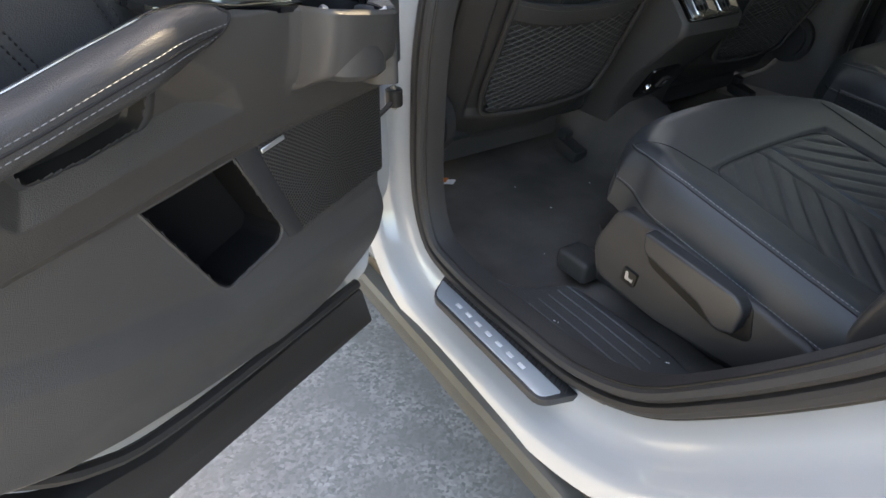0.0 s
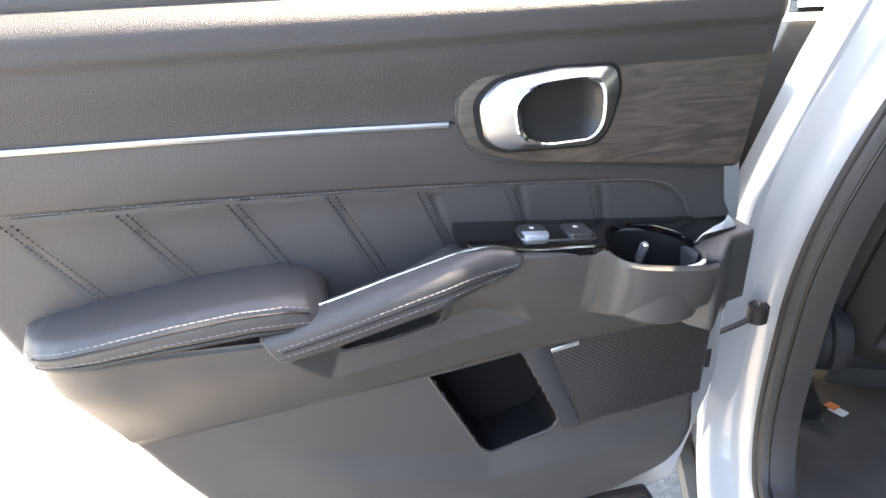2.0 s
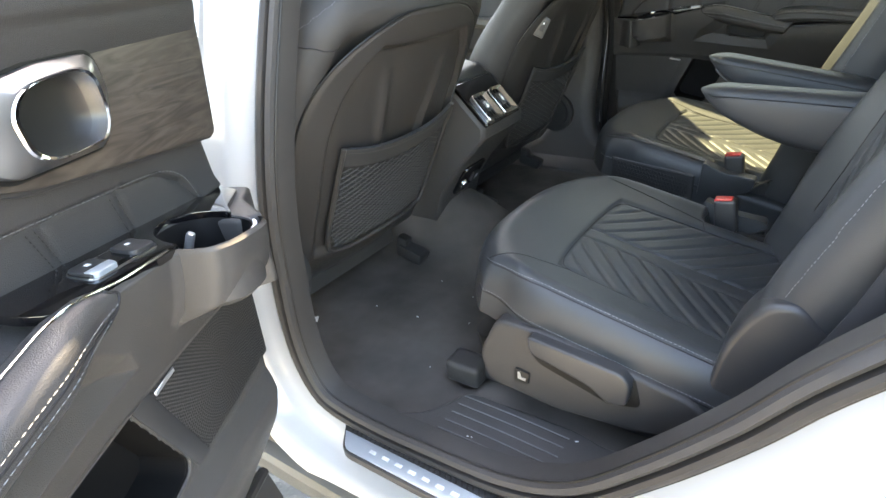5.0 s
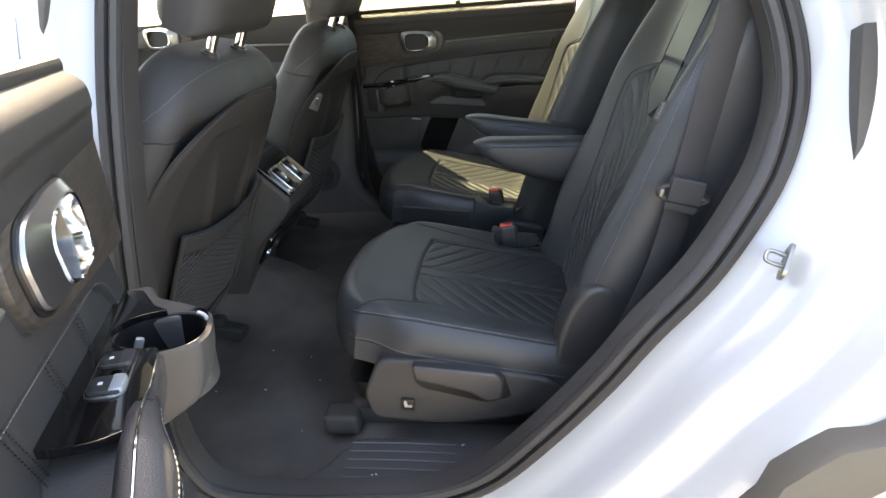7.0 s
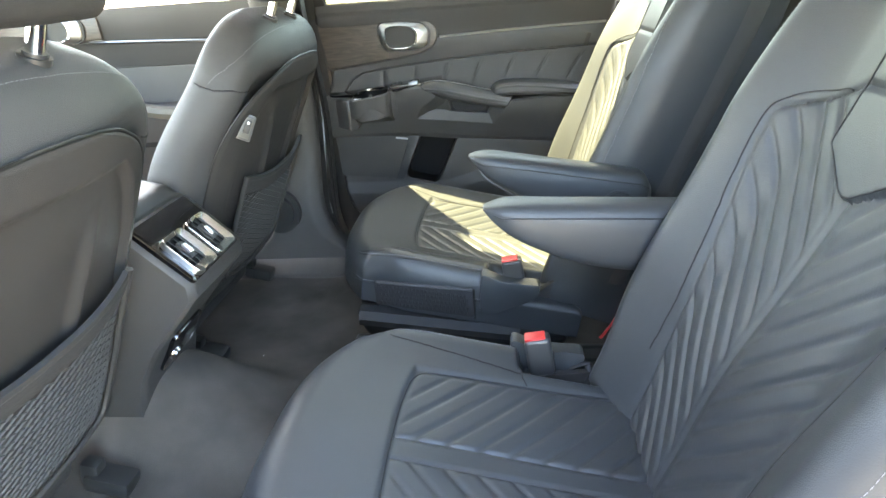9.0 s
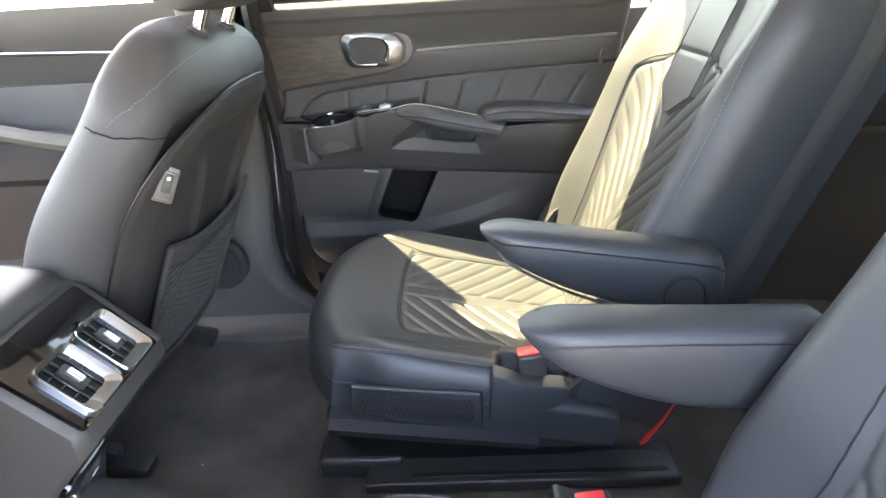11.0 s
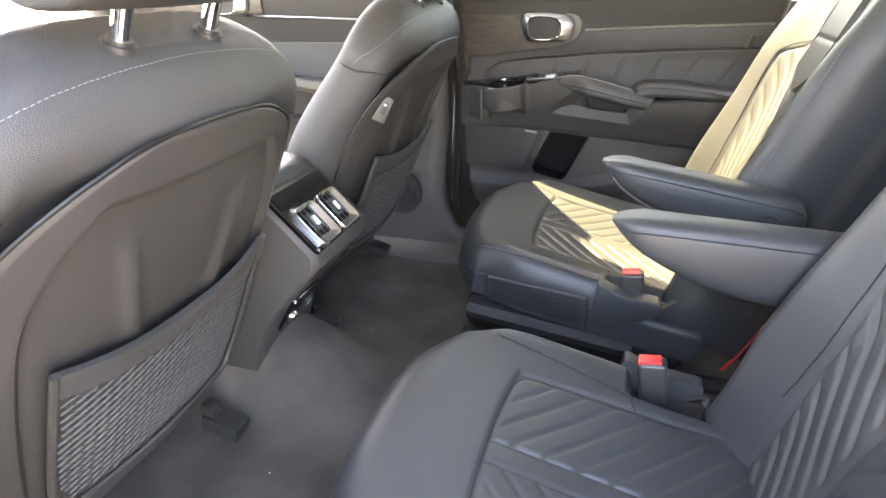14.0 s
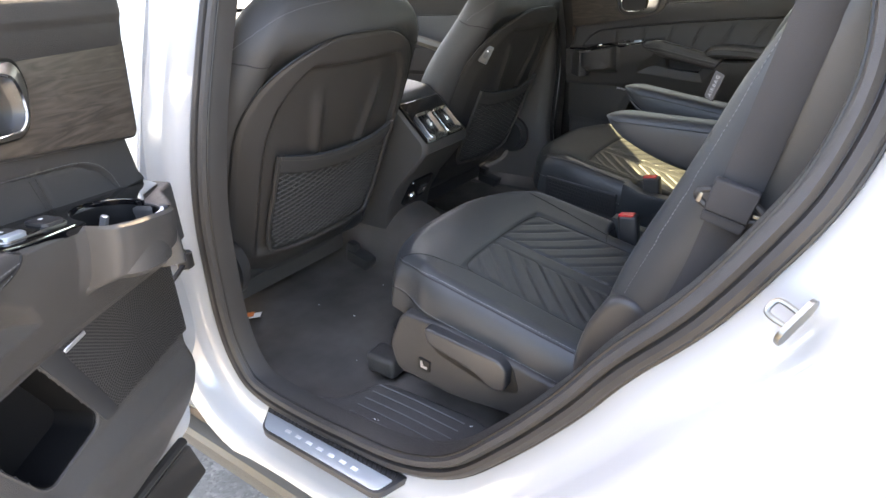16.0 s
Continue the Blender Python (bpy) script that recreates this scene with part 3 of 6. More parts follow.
def sheet(name, z0, z1, vfn, n, material, parent, m, label="", front=None, back=None, hem=0.03, hole=None):
    """A door panel skin between two heights, whose depth is vfn(u, z), with its rim turned back by hem."""
    nu, nz = n
    z = np.linspace(z0, z1, nz)
    uf = interp(U_FRONT, z) if front is None else front(z)
    ur = interp(U_REAR, z) if back is None else back(z)
    s = np.linspace(0, 1, nu)
    U = uf[None] + (ur - uf)[None] * s[:, None]
    Z = np.broadcast_to(z[None], U.shape)
    V = vfn(U, Z)
    d = np.minimum(U - uf[None], ur[None] - U)
    V = V - 0.010 * (1 - np.clip(d / 0.012, 0, 1)) ** 2
    pts = np.stack([U, V, Z], 2)
    ring0, ring1 = pts[:1].copy(), pts[-1:].copy()
    ring0[..., 1] -= hem
    ring1[..., 1] -= hem
    pts = np.concatenate([ring0, pts, ring1], 0)
    lo, hi = pts[:, :1].copy(), pts[:, -1:].copy()
    lo[..., 1] -= hem
    hi[..., 1] -= hem
    pts = np.concatenate([lo, pts, hi], 1)
    faces = grid_faces(nu + 2, nz + 2)
    flat = pts.reshape(-1, 3)
    if hole:
        mid = np.array([flat[list(q)].mean(0) for q in faces])
        ok = inside(hole, mid[:, 0], mid[:, 2]) < 0.0
        faces = [q for q, k in zip(faces, ok) if k]
    return link(name, flat, faces, material, parent, label, True, m)


def inside(poly, U, Z):
    """Signed distance to a convex polygon (positive inside)."""
    d = np.full(U.shape, 9.0)
    n = len(poly)
    area = sum(poly[i][0] * poly[(i + 1) % n][1] - poly[(i + 1) % n][0] * poly[i][1] for i in range(n))
    for i in range(n):
        (a, b), (c, e) = poly[i], poly[(i + 1) % n]
        k = math.hypot(c - a, e - b)
        d = np.minimum(d, (((c - a) * (Z - b) - (e - b) * (U - a)) / k) * (1 if area > 0 else -1))
    return d


POCKET = [(0.436, 0.854), (0.320, 0.864), (0.266, 0.746), (0.274, 0.730), (0.358, 0.710), (0.372, 0.722)]


def v_lower(U, Z):
    """The lower panel swells to a crease below the map pocket and falls back under it."""
    zc = np.interp(U, [0.05, 0.255, 0.362, 0.51, 0.60, 0.80], [0.687, 0.683, 0.677, 0.714, 0.744, 0.80])
    swell = np.where(Z > zc, np.clip(1 - (Z - zc) / 0.034, 0, 1), np.exp(-((zc - Z) / 0.07) ** 2))
    return 0.004 + 0.013 * swell * smoothstep(0.70, 0.50, U) - 0.022 * smoothstep(0.66, 0.56, Z)


def z_top(u):
    """Height of the armrest's rim along the door."""
    return np.interp(u, [0, 0.06, 0.13, 0.237, 0.30, 0.36, 0.41, 0.47, 0.53, 0.60, 0.70, 0.81, 0.90], [0.982, 0.985, 0.992, 1.009, 1.017, 1.0225, 1.012, 0.985, 0.968, 0.970, 0.976, 0.974, 0.97])


def z_low(u):
    """Height of the joint under the armrest."""
    return np.interp(u, [0.05, 0.216, 0.305, 0.433, 0.54, 0.763, 0.83], [0.868, 0.866, 0.863, 0.851, 0.843, 0.826, 0.82])


SCOOP = [(0.385, 0.990), (0.336, 0.953), (0.318, 0.921), (0.545, 0.899), (0.582, 0.948)]
GRIP_HOLE = [(0.528, 0.929), (0.479, 0.9315), (0.422, 0.9385), (0.4150, 0.972), (0.50, 0.975), (0.540, 0.957)]


def armrest_v(u, z):
    """How far the armrest stands out: a cup bulge near the hinge, a scoop under the pull, a swelling side."""
    zl, zt = float(z_low(u)), float(z_top(u))
    q = min(1.0, max(0.0, (z - zl) / (zt - zl)))
    ur = float(np.interp(z, [0.82, 0.88, 0.93, 0.98], [0.755, 0.786, 0.806, 0.812]))
    edge = math.sqrt(max(0.0, 1 - (1 - min(1, max(0.0, ur - u) / 0.075)) ** 2))
    full = float(np.interp(u, [0.03, 0.06, 0.115, 0.24, 0.30, 0.55, 0.83], [0.022, 0.030, 0.040, 0.060, 0.067, 0.076, 0.078]))
    v = 0.006 + 0.006 * min(1, q * 12) + (full - 0.012) * (0.35 * q + 0.65 * float(smoothstep(-0.1, 0.85, q))) * edge
    x = abs(u - 0.190) / 0.060
    if x < 1.25:
        wall = (max(0.0, 1 - min(1.0, x) ** 3.4)) ** (1 / 3.4) * 0.049 + 0.006 * max(0.0, 1 - abs(x - 1) / 0.25)
        v += (wall + 0.060 - full if x < 1 else wall) * float(smoothstep(0.914, 0.944, z))
    d = 9.0
    for (a, b), (c, e) in zip(SCOOP, SCOOP[1:]):
        d = min(d, ((c - a) * (z - b) - (e - b) * (u - a)) / math.hypot(c - a, e - b))
    v -= 0.021 * min(1.0, max(0.0, d) / 0.030)
    return v - 0.004 * float(smoothstep(0.965, 1.0, q)) * edge


def switch(parent, m, u, v, front):
    ring = rounded([(u - 0.015, v - 0.013), (u + 0.015, v - 0.013), (u + 0.015, v + 0.013), (u - 0.015, v + 0.013)], 0.006, 4)
    s = part("window_switch", plate(ring, 0.0055, 0.005, 0.0018, 3), SMOOTH, parent, "dark switch cap with a pale mark", m)
    lip = rounded([(u - 0.0145, v + 0.004), (u + 0.0145, v + 0.004), (u + 0.0135, v + 0.0145), (u - 0.0135, v + 0.0145)], [0.001, 0.001, 0.006, 0.006], 4)
    part("cap_front", plate(lip, 0.0062, 0.006, 0.002, 3), front, s, "silver finger edge" if front is BRUSHED else "", m)
    part("mark", box(u, v - 0.004, 0.0057, 0.0045, 0.0035, 0.0005, 0), WHITEPL, s, "", m)


def side_door(name, m, label, near):
    d = thing(name, label, "car door", "side doors")
    # painted shell; the far one is coloured dark so no lit white shows
    shell_line = [(0.02, 0.50), (0.10, 0.485), (0.50, 0.50), (0.60, 0.555), (0.70, 0.67), (0.80, 0.80), (0.90, 0.93), (0.97, 1.03), (0.99, 1.14), (0.97, 1.235), (0.03, 1.235), (-0.02, 1.0), (-0.03, 0.70)]
    if not near:
        shell_line = [(min(max(u, 0.043), 0.84), max(z, 0.53)) for u, z in shell_line]
    part("door_shell", plate(rounded(shell_line, 0.02, 4), -0.068, 0.10, 0.01), PAINT if near else RUBBER, d, "white painted door shell" if near else "door shell coloured dark to hide its lit white paint", m @ frame_of((0, 0, 0), (1, 0, 0), (0, 0, 1), (0, 1, 0)))
    part("door_cladding", plate(rounded([(0.045, 0.405), (0.50, 0.42), (0.60, 0.47), (0.70, 0.58), (0.68, 0.60), (0.58, 0.53), (0.48, 0.502), (0.07, 0.50)], 0.01, 4), -0.045, 0.11, 0.012), RUBBER, d, "black lower door cladding",
         m @ frame_of((0, 0, 0), (1, 0, 0), (0, 0, 1), (0, 1, 0)))
    tube("edge_seal", [(0.10, -0.03, 0.535), (0.45, -0.03, 0.545), (0.56, -0.03, 0.578), (0.62, -0.035, 0.628)], 0.009, RUBBER, d, "black rubber edge seal", m=m, up=(0, 1, 0))
    # window frame
    frame_pts = [(0.03, -0.10, 1.22), (0.05, -0.20, 1.50), (0.12, -0.24, 1.60), (0.36, -0.25, 1.63), (0.64, -0.24, 1.62), (0.80, -0.215, 1.555), (0.91, -0.175, 1.43), (0.97, -0.12, 1.28)]
    if not near:
        frame_pts = [(u, 0.015 + (z - 1.22) * 0.42, z) for u, v, z in frame_pts]
    tube("window_frame", frame_pts, 0.026, RUBBER, d, "black window frame", seg=10, n=48, m=m, up=(0, 1, 0))
    b = bmesh.new()
    P = spline(frame_pts, 30)
    f = b.faces.new([b.verts.new(tuple(p)) for p in P])
    part("window_pane", b, PRIVACY if near else GLASS, d, "dark tinted window" if near else "green tinted window", m)
    part("window_sash", plate(rounded([(0.02, 1.22), (0.085, 1.22), (0.085, 1.36), (0.11, 1.58), (0.06, 1.56)], 0.01, 3), 0.0, 0.02, 0.003), RUBBER, d, "black window sash",
         m @ Matrix(((1, 0, 0, 0), (0, -0.36 if near else 0.42, 1, 0.36 if near else -0.49), (0, 1, 0, 0), (0, 0, 0, 1))))
    # trim skins
    lower = sheet("lower_panel", 0.555, 0.872, v_lower, (150, 80), PLASTIC, d, m, "grained dark plastic lower panel with a map pocket", hole=POCKET)
    W = m @ frame_of((0, 0, 0), (1, 0, 0), (0, 0, 1), (0, 1, 0))
    poly = np.array(rounded(POCKET, [0.010, 0.010, 0.012, 0.012, 0.014, 0.014], 6))
    c = poly.mean(0)
    rings = [[(*(c + (p - c) * k), v) for p in poly] for k, v in ((1.10, 0.0022), (1.05, 0.0048), (1.02, 0.0055), (1.0, 0.0045), (0.985, 0.0))]
    loft("pocket_rim", rings, PLASTIC, lower, "rounded pocket rim", caps=False, m=W)
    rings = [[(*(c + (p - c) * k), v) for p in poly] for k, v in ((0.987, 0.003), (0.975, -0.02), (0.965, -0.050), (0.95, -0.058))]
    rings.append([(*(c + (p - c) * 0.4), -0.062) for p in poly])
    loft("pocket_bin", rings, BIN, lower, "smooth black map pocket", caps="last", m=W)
    # armrest body
    ns, nz = 300, 90
    pts = []
    for k in range(ns):
        f = k / (ns - 1)
        u0 = 0.047 + f * 0.775
        zl, zt = float(z_low(u0)), float(z_top(u0))
        row = []
        for q in np.linspace(0, 1, nz):
            z = zl + (zt - zl) * q
            ur = float(np.interp(z, [0.82, 0.88, 0.93, 0.98], [0.755, 0.786, 0.806, 0.812]))
            u = 0.047 + f * (ur - 0.047)
            row.append((u, armrest_v(u, z), z))
        row.append((row[-1][0], -0.01, zt - 0.002))
        pts.append(row)
    flat = np.array(pts).reshape(-1, 3)
    faces = grid_faces(ns, nz + 1)
    mid = np.array([flat[list(q)].mean(0) for q in faces])
    out = inside(GRIP_HOLE, mid[:, 0], mid[:, 2]) < 0.001
    out &= ~((np.arange(len(faces)) % nz == nz - 1) & (np.abs(mid[:, 0] - 0.190) < 0.060))
    arm = link("armrest_body", flat, [q for q, ok in zip(faces, out) if ok], PLASTIC, d, "moulded dark plastic armrest", True, m)
    hole = np.array(rounded(GRIP_HOLE, [0.006, 0.004, 0.010, 0.010, 0.004, 0.006], 5))
    c = hole.mean(0)
    rings = [[(*(c + (p - c) * k), armrest_v(*p) - dv) for p in hole] for k, dv in ((1.16, 0.0010), (1.10, -0.0006), (1.03, -0.0010), (1.0, -0.0004), (0.985, 0.004), (0.96, 0.018))]
    rings.append([(*(c + (p - c) * 0.9), armrest_v(*p) - 0.022) for p in hole])
    loft("grip_recess", rings, SMOOTH, arm, "dark hand recess under the pull", caps="last", m=W)

    # leather insert and upper pad
    def z_strip(U):
        return np.interp(U, [0.05, 0.40, 0.60, 0.86], [1.135, 1.1455, 1.153, 1.159])

    def v_leather(U, Z):
        v = -0.010 * smoothstep(0.0, 0.004, Z - z_strip(U)) + 0.010 * smoothstep(1.06, 1.14, Z)
        for k in range(8):
            u0 = 0.225 + 0.0955 * k
            line = np.abs(U - (u0 + (1.075 - Z) * (0.10 + 0.09 * k - 0.0) * -1.0 * 0.9))
            v = v + groove(line, 0.004, 0.0018) * (Z < 1.07) * (k < 7)
        zs = np.interp(U, [0.10, 0.13, 0.168, 0.27, 0.43, 0.63, 0.81, 0.9], [1.0, 1.037, 1.057, 1.068, 1.081, 1.092, 1.098, 1.10])
        return v + 0.006 * smoothstep(-0.003, 0.003, Z - zs) - 0.003 * np.exp(-(((Z - zs) / 0.003) ** 2))

    leather = sheet("leather_insert", 0.955, 1.166, v_leather, (240, 90), LEATHER_DOOR, d, m, "black leather door insert with perforated rows")
    seam = [(0.812, 0.011, 1.1005), (0.632, 0.011, 1.0945), (0.431, 0.010, 1.0835), (0.27, 0.009, 1.0705), (0.168, 0.008, 1.0600), (0.130, 0.008, 1.040), (0.112, 0.008, 1.007)]
    stitches("stitching", spline(seam, 160), leather, up=(0, 1, 0), m=m)
    tops = [(0.807, 1.09), (0.711, 1.088), (0.613, 1.086), (0.519, 1.082), (0.428, 1.076), (0.333, 1.068), (0.237, 1.06)]
    ends = [(0.736, 0.99), (0.655, 1.005), (0.570, 1.01), (0.468, 0.979), (0.395, 0.999), (0.316, 1.020), (0.225, 1.015)]
    for (a, b), (c, e) in zip(tops, ends):
        for off in (-0.0045, 0.0045):
            stitches("perforation", [(a + off, 0.0035, b), (c + off, 0.0025, e)], leather, DARK, 0.0050, 0.0030, 0.0010, (0, 1, 0), m, "row of dark punched holes in the leather")

    def v_upper(U, Z):
        return 0.016 - 0.012 * smoothstep(0.002, -0.002, Z - z_strip(U)) + 0.014 * smoothstep(1.15, 1.22, Z) + 0.004 * smoothstep(1.215, 1.228, Z) - 0.03 * smoothstep(1.235, 1.275, Z) ** 2

    sheet("upper_pad", 1.128, 1.275, v_upper, (140, 90), PLASTIC_PAD, d, m, "soft grained black upper pad")
    part("top_ledge", box(0.46, -0.035, 1.268, 0.84, 0.10, 0.016, 0.006), PLASTIC_PAD, d, "", m)
    part("lock_knob", cyl((0.455, 0.005, 1.255), (0.455, 0.005, 1.285), 0.010), SMOOTH, d, "", m)
    tube("chrome_strip", [(0.40, 0.017, 1.1455), (0.60, 0.017, 1.153), (0.86, 0.017, 1.159)], 0.0035, CHROME, d, "thin bright chrome strip", m=m, n=24)
    # wood panel with the handle
    wood = [(0.392, 1.140), (0.391, 1.172), (0.372, 1.187), (0.345, 1.196), (0.282, 1.203), (0.050, 1.204), (0.060, 1.138), (0.070, 1.071), (0.33, 1.103), (0.375, 1.118)]
    part("wood_panel", plate(rounded(wood, 0.012, 5), 0.024, 0.02, 0.003), WOOD, d, "grey open-grain wood panel", W)
    part("wood_rim", plate(rounded([(u + (0.002 if u > 0.2 else -0.004), z + (0.004 if z > 1.13 else -0.004)) for u, z in wood], 0.012, 5), 0.019, 0.012, 0.003), SMOOTH, d, "", W)
    handle(d, W)
    # armrest ledge, switches and cup holder
    arc = [(0.192 + 0.0505 * math.cos(a), 0.058 + 0.0455 * math.sin(a)) for a in np.radians(np.linspace(5, -185, 15))]
    ledge = [(0.398, -0.004), (0.400, 0.035), (0.385, 0.064), (0.26, 0.064)] + arc + [(0.12, 0.045), (0.06, 0.026), (0.052, -0.004)]
    L = m @ Matrix(((1, 0, 0, 0), (0, 1, 0, 0), (0.108, -0.13, 1, 0.9945), (0, 0, 0, 1)))
    part("armrest_ledge", plate(rounded(ledge, [0.012, 0.022, 0.022] + [0.006] * (len(ledge) - 3), 5), 0.0, 0.008, 0.001), GLOSS, d, "glossy black switch panel", L)
    part("switch_bezel", plate(rounded([(0.334, 0.016), (0.334, 0.047), (0.248, 0.047), (0.248, 0.016)], 0.010, 5), 0.0016, 0.004, 0.0006), CHROME, d, "thin silver switch surround", L)
    part("switch_well", plate(rounded([(0.3328, 0.0172), (0.3328, 0.0458), (0.2492, 0.0458), (0.2492, 0.0172)], 0.009, 5), 0.0021, 0.004, 0.0004), GLOSS, d, "", L)
    switch(d, L, 0.317, 0.032, BRUSHED)
    switch(d, L, 0.267, 0.032, SMOOTH)
    cup(d, m)
    grip(d, m)
    arm_pad(d, m)
    grille(d, m)
    part("badge", box(0.262, 0.0070, 0.8570, 0.037, 0.002, 0.006, 0.001, 1, (0, 8, 0)), LABEL, d, "small silver speaker badge", m)
    return d


def handle(d, m):
    """A door pull in its frame: a bevelled satin ring round a dark well."""
    outer = rounded([(0.366, 1.126), (0.372, 1.165), (0.352, 1.184), (0.290, 1.192), (0.232, 1.190), (0.226, 1.165), (0.238, 1.125), (0.252, 1.114), (0.345, 1.116)], 0.010, 4)
    inner = rounded([(0.322, 1.132), (0.326, 1.160), (0.314, 1.176), (0.268, 1.179), (0.256, 1.170), (0.252, 1.140), (0.262, 1.126), (0.305, 1.124)], 0.008, 4)

    def ring(poly, n=72):
        return spline([(p[0], p[1]) for p in poly], n, True)

    o, i = ring(outer), ring(inner)
    ang = lambda P, c: np.arctan2(P[:, 1] - c[1], P[:, 0] - c[0])  # noqa: E731
    c = i.mean(0)
    res = []
    for P in (o, i):
        a = ang(P, c)
        k = np.argsort(a)
        th = np.linspace(-math.pi, math.pi, 96, endpoint=False)
        res.append(np.stack([np.interp(th, a[k], P[k, q], period=2 * math.pi) for q in (0, 1)], 1))
    o, i = res
    def band(name, steps, material, parent, label):
        rings = []
        for t, v in steps:
            q = o + (i - o) * t
            rings.append([(a, b, v) for a, b in q])
        ob = loft(name, rings, material, parent, label, caps=False, m=m)
        ob.data.set_sharp_from_angle(angle=radians(16))
        return ob

    pull = band("door_handle", [(0.0, 0.022), (0.0, 0.0275), (0.05, 0.0300), (0.12, 0.0312), (0.60, 0.0385), (0.66, 0.0390)], CHROME, d, "satin silver door pull frame")
    band("inner_rim", [(0.66, 0.0390), (0.70, 0.0405), (0.80, 0.0395), (1.0, 0.016), (1.0, 0.004)], BRIGHT, pull, "bright chrome inner rim")
    part("well", plate([tuple(c + (p - c) * 1.04) for p in i], 0.008, 0.004, 0), DARK, pull, "dark handle well", m)
    lever = [tuple(c + (p - c) * 0.86) for p in i]
    part("lever", plate(lever, 0.011, 0.006, 0.004), BIN, pull, "dark pull lever", m)
    black = [tuple(c + (p - c) * 1.075) for p in o]
    part("handle_gap", plate(black, 0.0255, 0.004, 0), DARK, d, "", m)


def cup(d, m):
    """The cup holder that bulges out of the armrest's front end."""
    def ring(z, grow, n=56):
        out = []
        for k in range(n):
            a = 2 * math.pi * k / n
            x, y = math.cos(a), math.sin(a)
            x, y = np.sign(x) * abs(x) ** 0.85, np.sign(y) * abs(y) ** 0.85
            out.append((0.192 + (0.056 + grow) * x, 0.058 + (0.049 + grow) * y, z + 0.108 * (0.056 + grow) * x - 0.10 * (0.049 + grow) * y))
        return out

    rings = [ring(0.930, -0.030), ring(0.932, -0.012), ring(0.940, -0.004), ring(0.96, -0.003), ring(0.985, -0.002), ring(0.998, -0.0005), ring(1.003, -0.001), ring(1.003, -0.004), ring(0.999, -0.006), ring(0.95, -0.009), ring(0.945, -0.03)]
    c = loft("cup_holder", rings, PLASTIC, d, "moulded dark cup holder with sunlight painted on its lip", caps="last", m=m)
    rings = [ring(1.001, -0.0055), ring(0.996, -0.0072), ring(0.948, -0.0105), ring(0.9465, -0.045)]
    loft("liner", rings, BIN, c, "dark cup well", caps="last", m=m)
    part("tab", box(0.185, 0.030, 0.984, 0.008, 0.009, 0.028, 0.003, 2, (-24, 0, 0)), LABEL, c, "small grey spring tab", m)
    rim = ring(1.0036, -0.0025)
    # White strip paints the sunlight that catches the cup's front rim.
    tube("lip_sunlight", [rim[k] for k in range(16, 22)], 0.0022, WHITEPL, c, "sunlit lip painted as a white strip", m=m)
    # Glossy arc added for the highlight along the rim's back.
    tube("back_glint", [rim[k] for k in range(34, 52)], 0.0016, GLOSS, c, m=m)
    part("end_block", plate(rounded([(0.038, -0.01), (0.040, 0.034), (0.080, 0.044), (0.128, 0.092), (0.148, 0.07), (0.14, -0.01)], 0.008, 4), 0.994, 0.088, 0.007, 3), PLASTIC, d, "", m)


